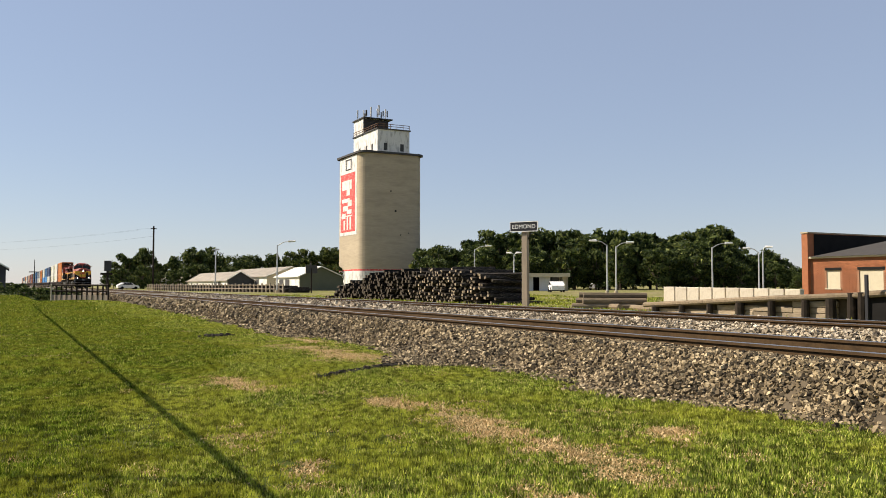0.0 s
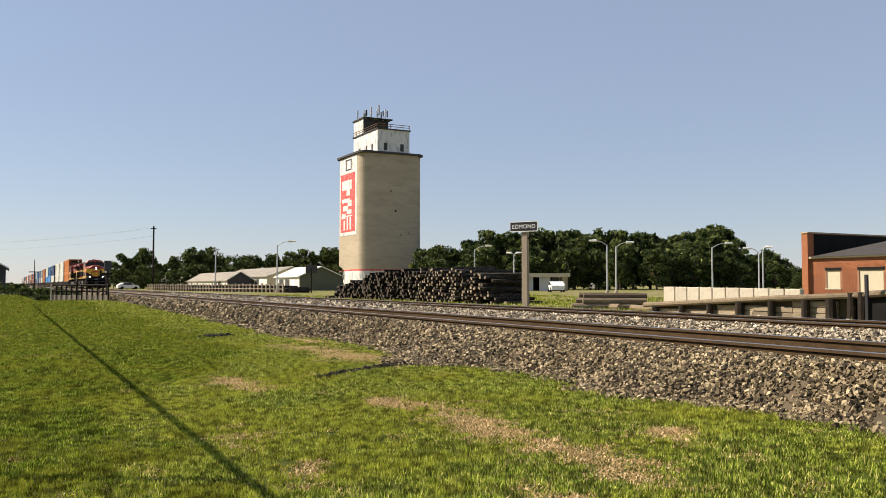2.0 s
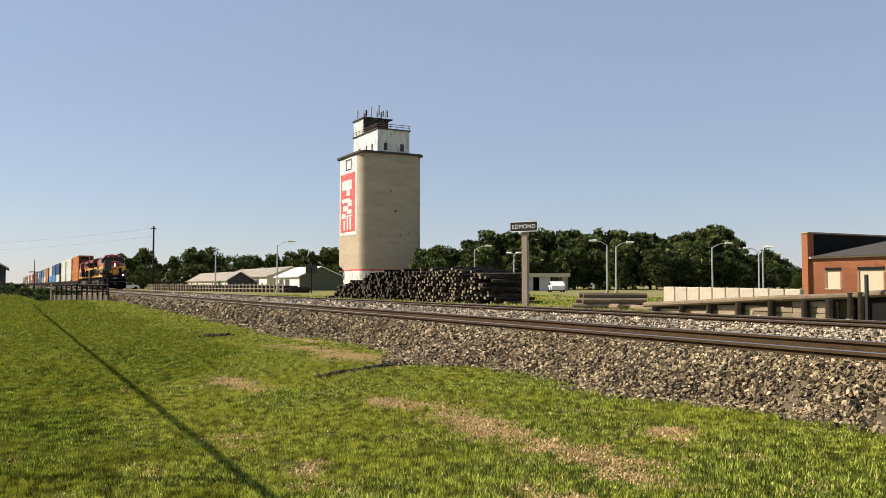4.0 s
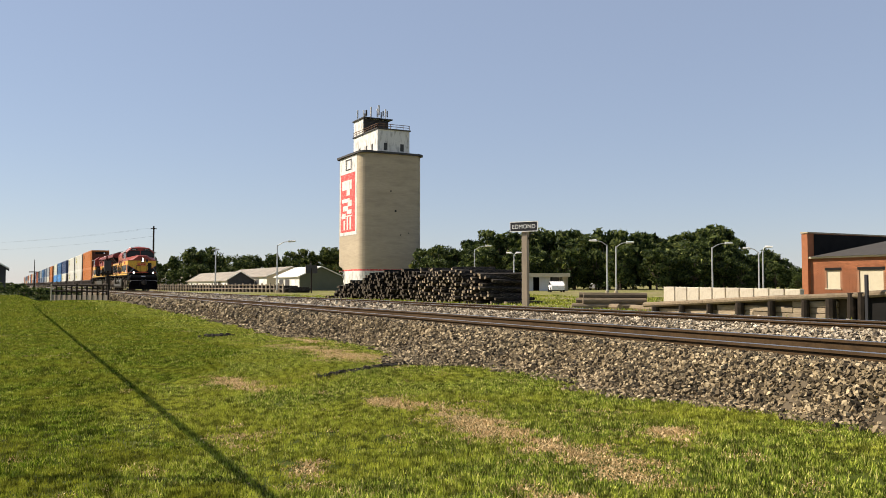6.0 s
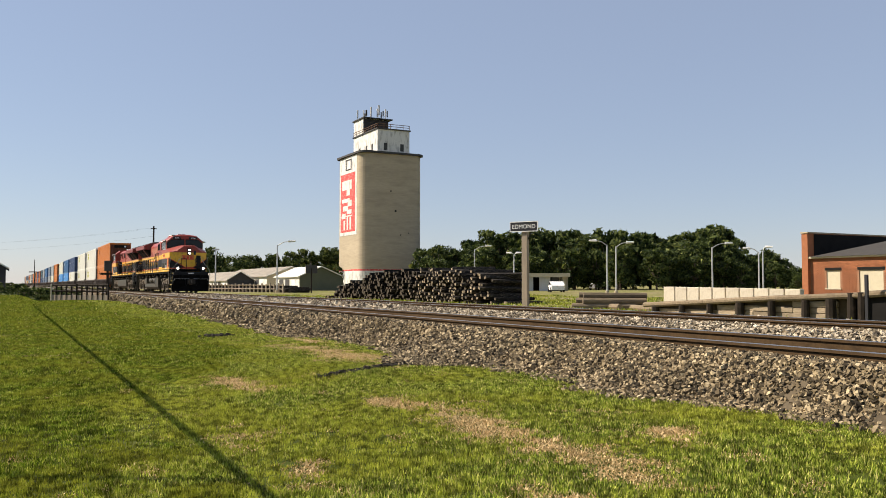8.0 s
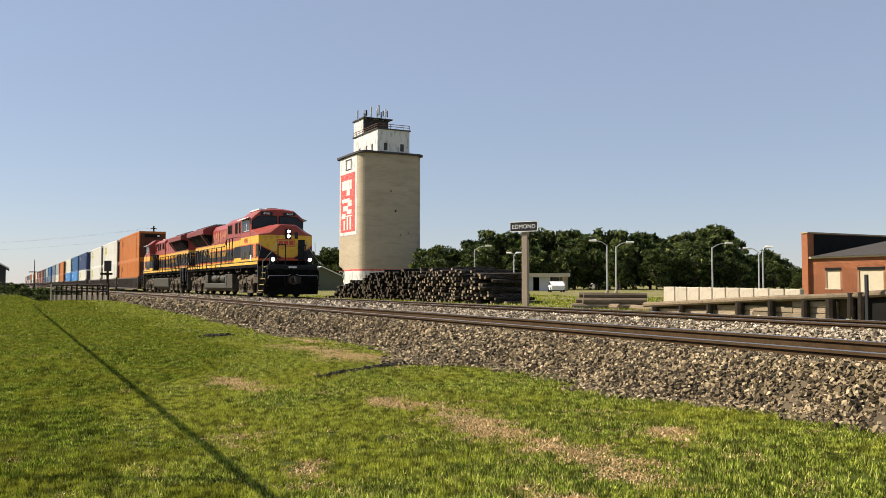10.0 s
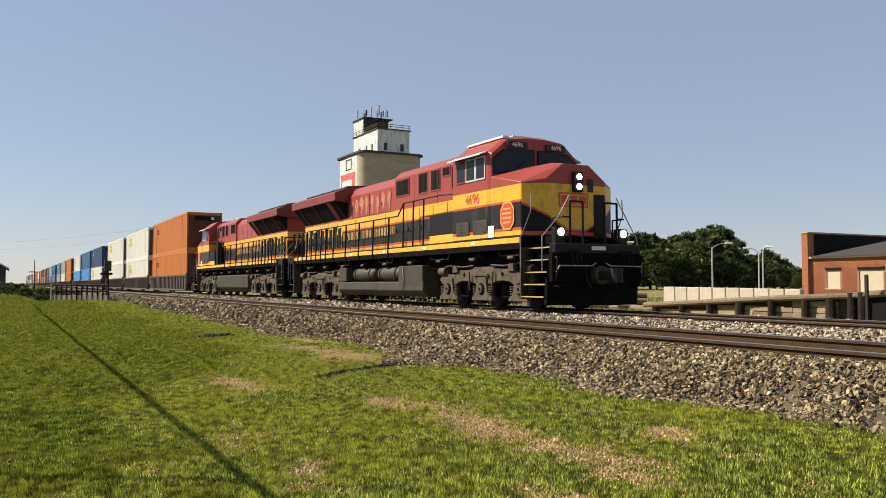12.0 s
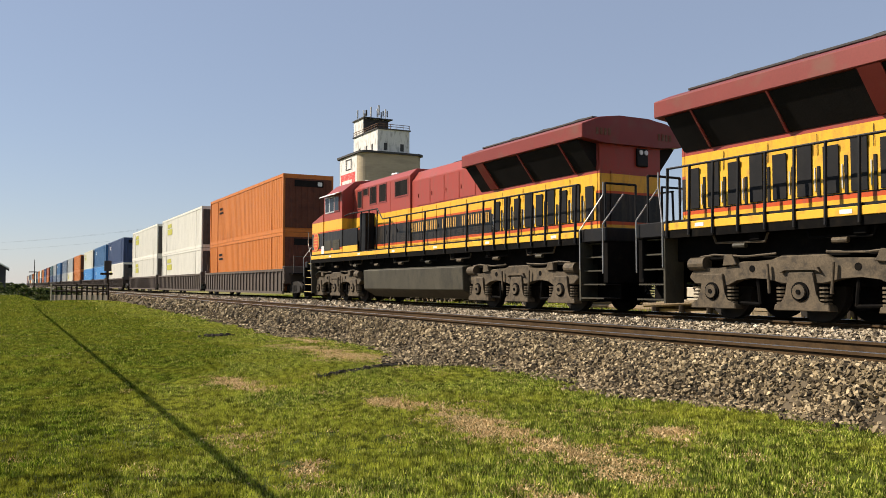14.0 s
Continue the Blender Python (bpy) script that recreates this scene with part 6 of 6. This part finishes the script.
def car_truck():
    t = thing("freight_truck", "two-axle freight car truck with cast side frames", "rail truck", pose(0, 0, -500), group="trucks of the well cars")
    for s in (-1, 1):
        part("side_frame", along(B(), [(-1.15, 0.42), (-0.75, 0.30), (-0.35, 0.26), (0.35, 0.26), (0.75, 0.30), (1.15, 0.42), (1.15, 0.60), (0.5, 0.80), (-0.5, 0.80), (-1.15, 0.60)], [s * 0.95, s * 1.10], "y"), "wheel", t, bevel=0.015)
        for x in (-0.88, 0.88):
            part("bearing", rod(B(), (x, s * 1.05, 0.46), (x, s * 1.17, 0.46), 0.13, 10), "wheel", t)
        bm = B()
        for dx in (-0.2, 0, 0.2):
            rod(bm, (dx, s * 1.08, 0.34), (dx, s * 1.08, 0.62), 0.08, 8)
        part("spring_nest", bm, "wheel", t)
    part("bolster", box(B(), -0.2, 0.2, -1.05, 1.05, 0.5, 0.78), "under", t, bevel=0.02)
    return t


def build_train():
    """All vehicles of the train, with how far each lies ahead of the front of the first container."""
    M["truck_brown"] = mat("dusty brown car paint", (0.085, 0.066, 0.052), 0.75, scale=1.5, vary=0.25, dirt=(0.07, 0.05, 0.04), stretch=(1, 1, 0.5))
    out, spin = [], []
    a, wa = locomotive("red, yellow and black striped diesel locomotive with lit lamps", "4696", True, True)
    b, wb = locomotive("red, yellow and black diesel locomotive running long hood first", "", False, False)
    out += [(a, 36.25, 0), (b, 13.95, 180)]
    spin += [(w, 0.53, 1) for w in wa] + [(w, 0.53, -1) for w in wb]
    stacks = [("orange", "orange"), ("white", "white"), ("white", "white"), ("navy", "white"), ("blue", "sky"), ("cream", "sky"), ("orange", "orange"), ("grey", "cream"), ("steel", "grey"), ("blue", "steel"), ("grey", "steel"), ("teal", "navy"),
              ("rust", "orange"), ("navy", "steel"), ("orange", "rust"), ("white", "grey"), ("orange", "orange"), ("steel", "teal"), ("white", "white"), ("rust", "navy"), ("orange", "grey"), ("grey", "white"), ("steel", "orange"), ("navy", "cream"), ("white", "steel"), ("orange", "rust"), ("grey", "grey")]
    unit, truck = well_unit(), car_truck()
    for i, (top, low) in enumerate(stacks):
        x = -(61.6 * (i // 3) + 18.9 * (i % 3))
        u = copy_thing(unit, Matrix.Identity(4))
        out.append((u, x, 0))
        if i < 3:
            u["label"] = "dusty brown ribbed steel well car behind the locomotives"
        for col, z in ((low, 0.345), (top, 3.24)):
            out.append((container(col, pose(0, 0, 0)), x, 0, z))
        ends = [x + 1.3] if i % 3 == 0 else [x + 1.4]
        if i % 3 == 2:
            ends.append(x - 17.5)
        for e in ends:
            t = copy_thing(truck, Matrix.Identity(4))
            out.append((t, e, 0))
            for dx in (-0.88, 0.88):
                w = wheelset(t, dx, 0.46)
                if i < 4:
                    spin.append((w, 0.46, 1))
    for k in (unit, truck):
        for o in list(k.children_recursive) + [k]:
            bpy.data.objects.remove(o)
    return out, spin


TRAIN, SPIN = build_train()


# ---- small pieces of the ground ----
rails_and_ties()
ballast_stones()
lawn()
yard_grass()
clods()


# ---- motion ----
# how far the front of the first container still has to go to pass the camera, in metres, at each time
RUN = [(0.0, 218.8), (0.5, 212.3), (1.0, 205.9), (1.5, 199.5), (2.0, 192.9), (2.5, 186.0), (3.0, 179.6), (3.5, 173.1), (4.0, 166.6), (4.5, 160.1), (5.0, 153.6), (5.5, 147.1), (6.0, 140.4), (6.5, 133.9), (7.0, 127.4), (7.5, 121.0), (8.0, 114.6),
       (8.5, 107.9), (9.0, 101.2), (9.5, 94.6), (10.0, 88.0), (10.5, 81.45), (11.0, 75.77), (11.5, 69.38), (12.0, 63.02), (12.5, 57.24), (13.0, 50.89), (13.5, 44.55), (14.0, 38.93)]


def run_at(t):
    return float(np.interp(t, [r[0] for r in RUN], [r[1] for r in RUN]))


def motions():
    for item in TRAIN:
        ob, ahead, turn = item[:3]
        z = item[3] if len(item) > 3 else 0.0
        walk(ob, [(t, pose(ahead - s, FAR_TRACK, z, 0, 0, turn)) for t, s in RUN])
    for w, r, way in SPIN:
        x, y, z = w.location
        walk(w, [(k / 30, pose(x, y, z) @ Matrix.Rotation(way * (RUN[0][1] - run_at(k / 30)) / r, 4, "Y")) for k in range(421)])


motions()
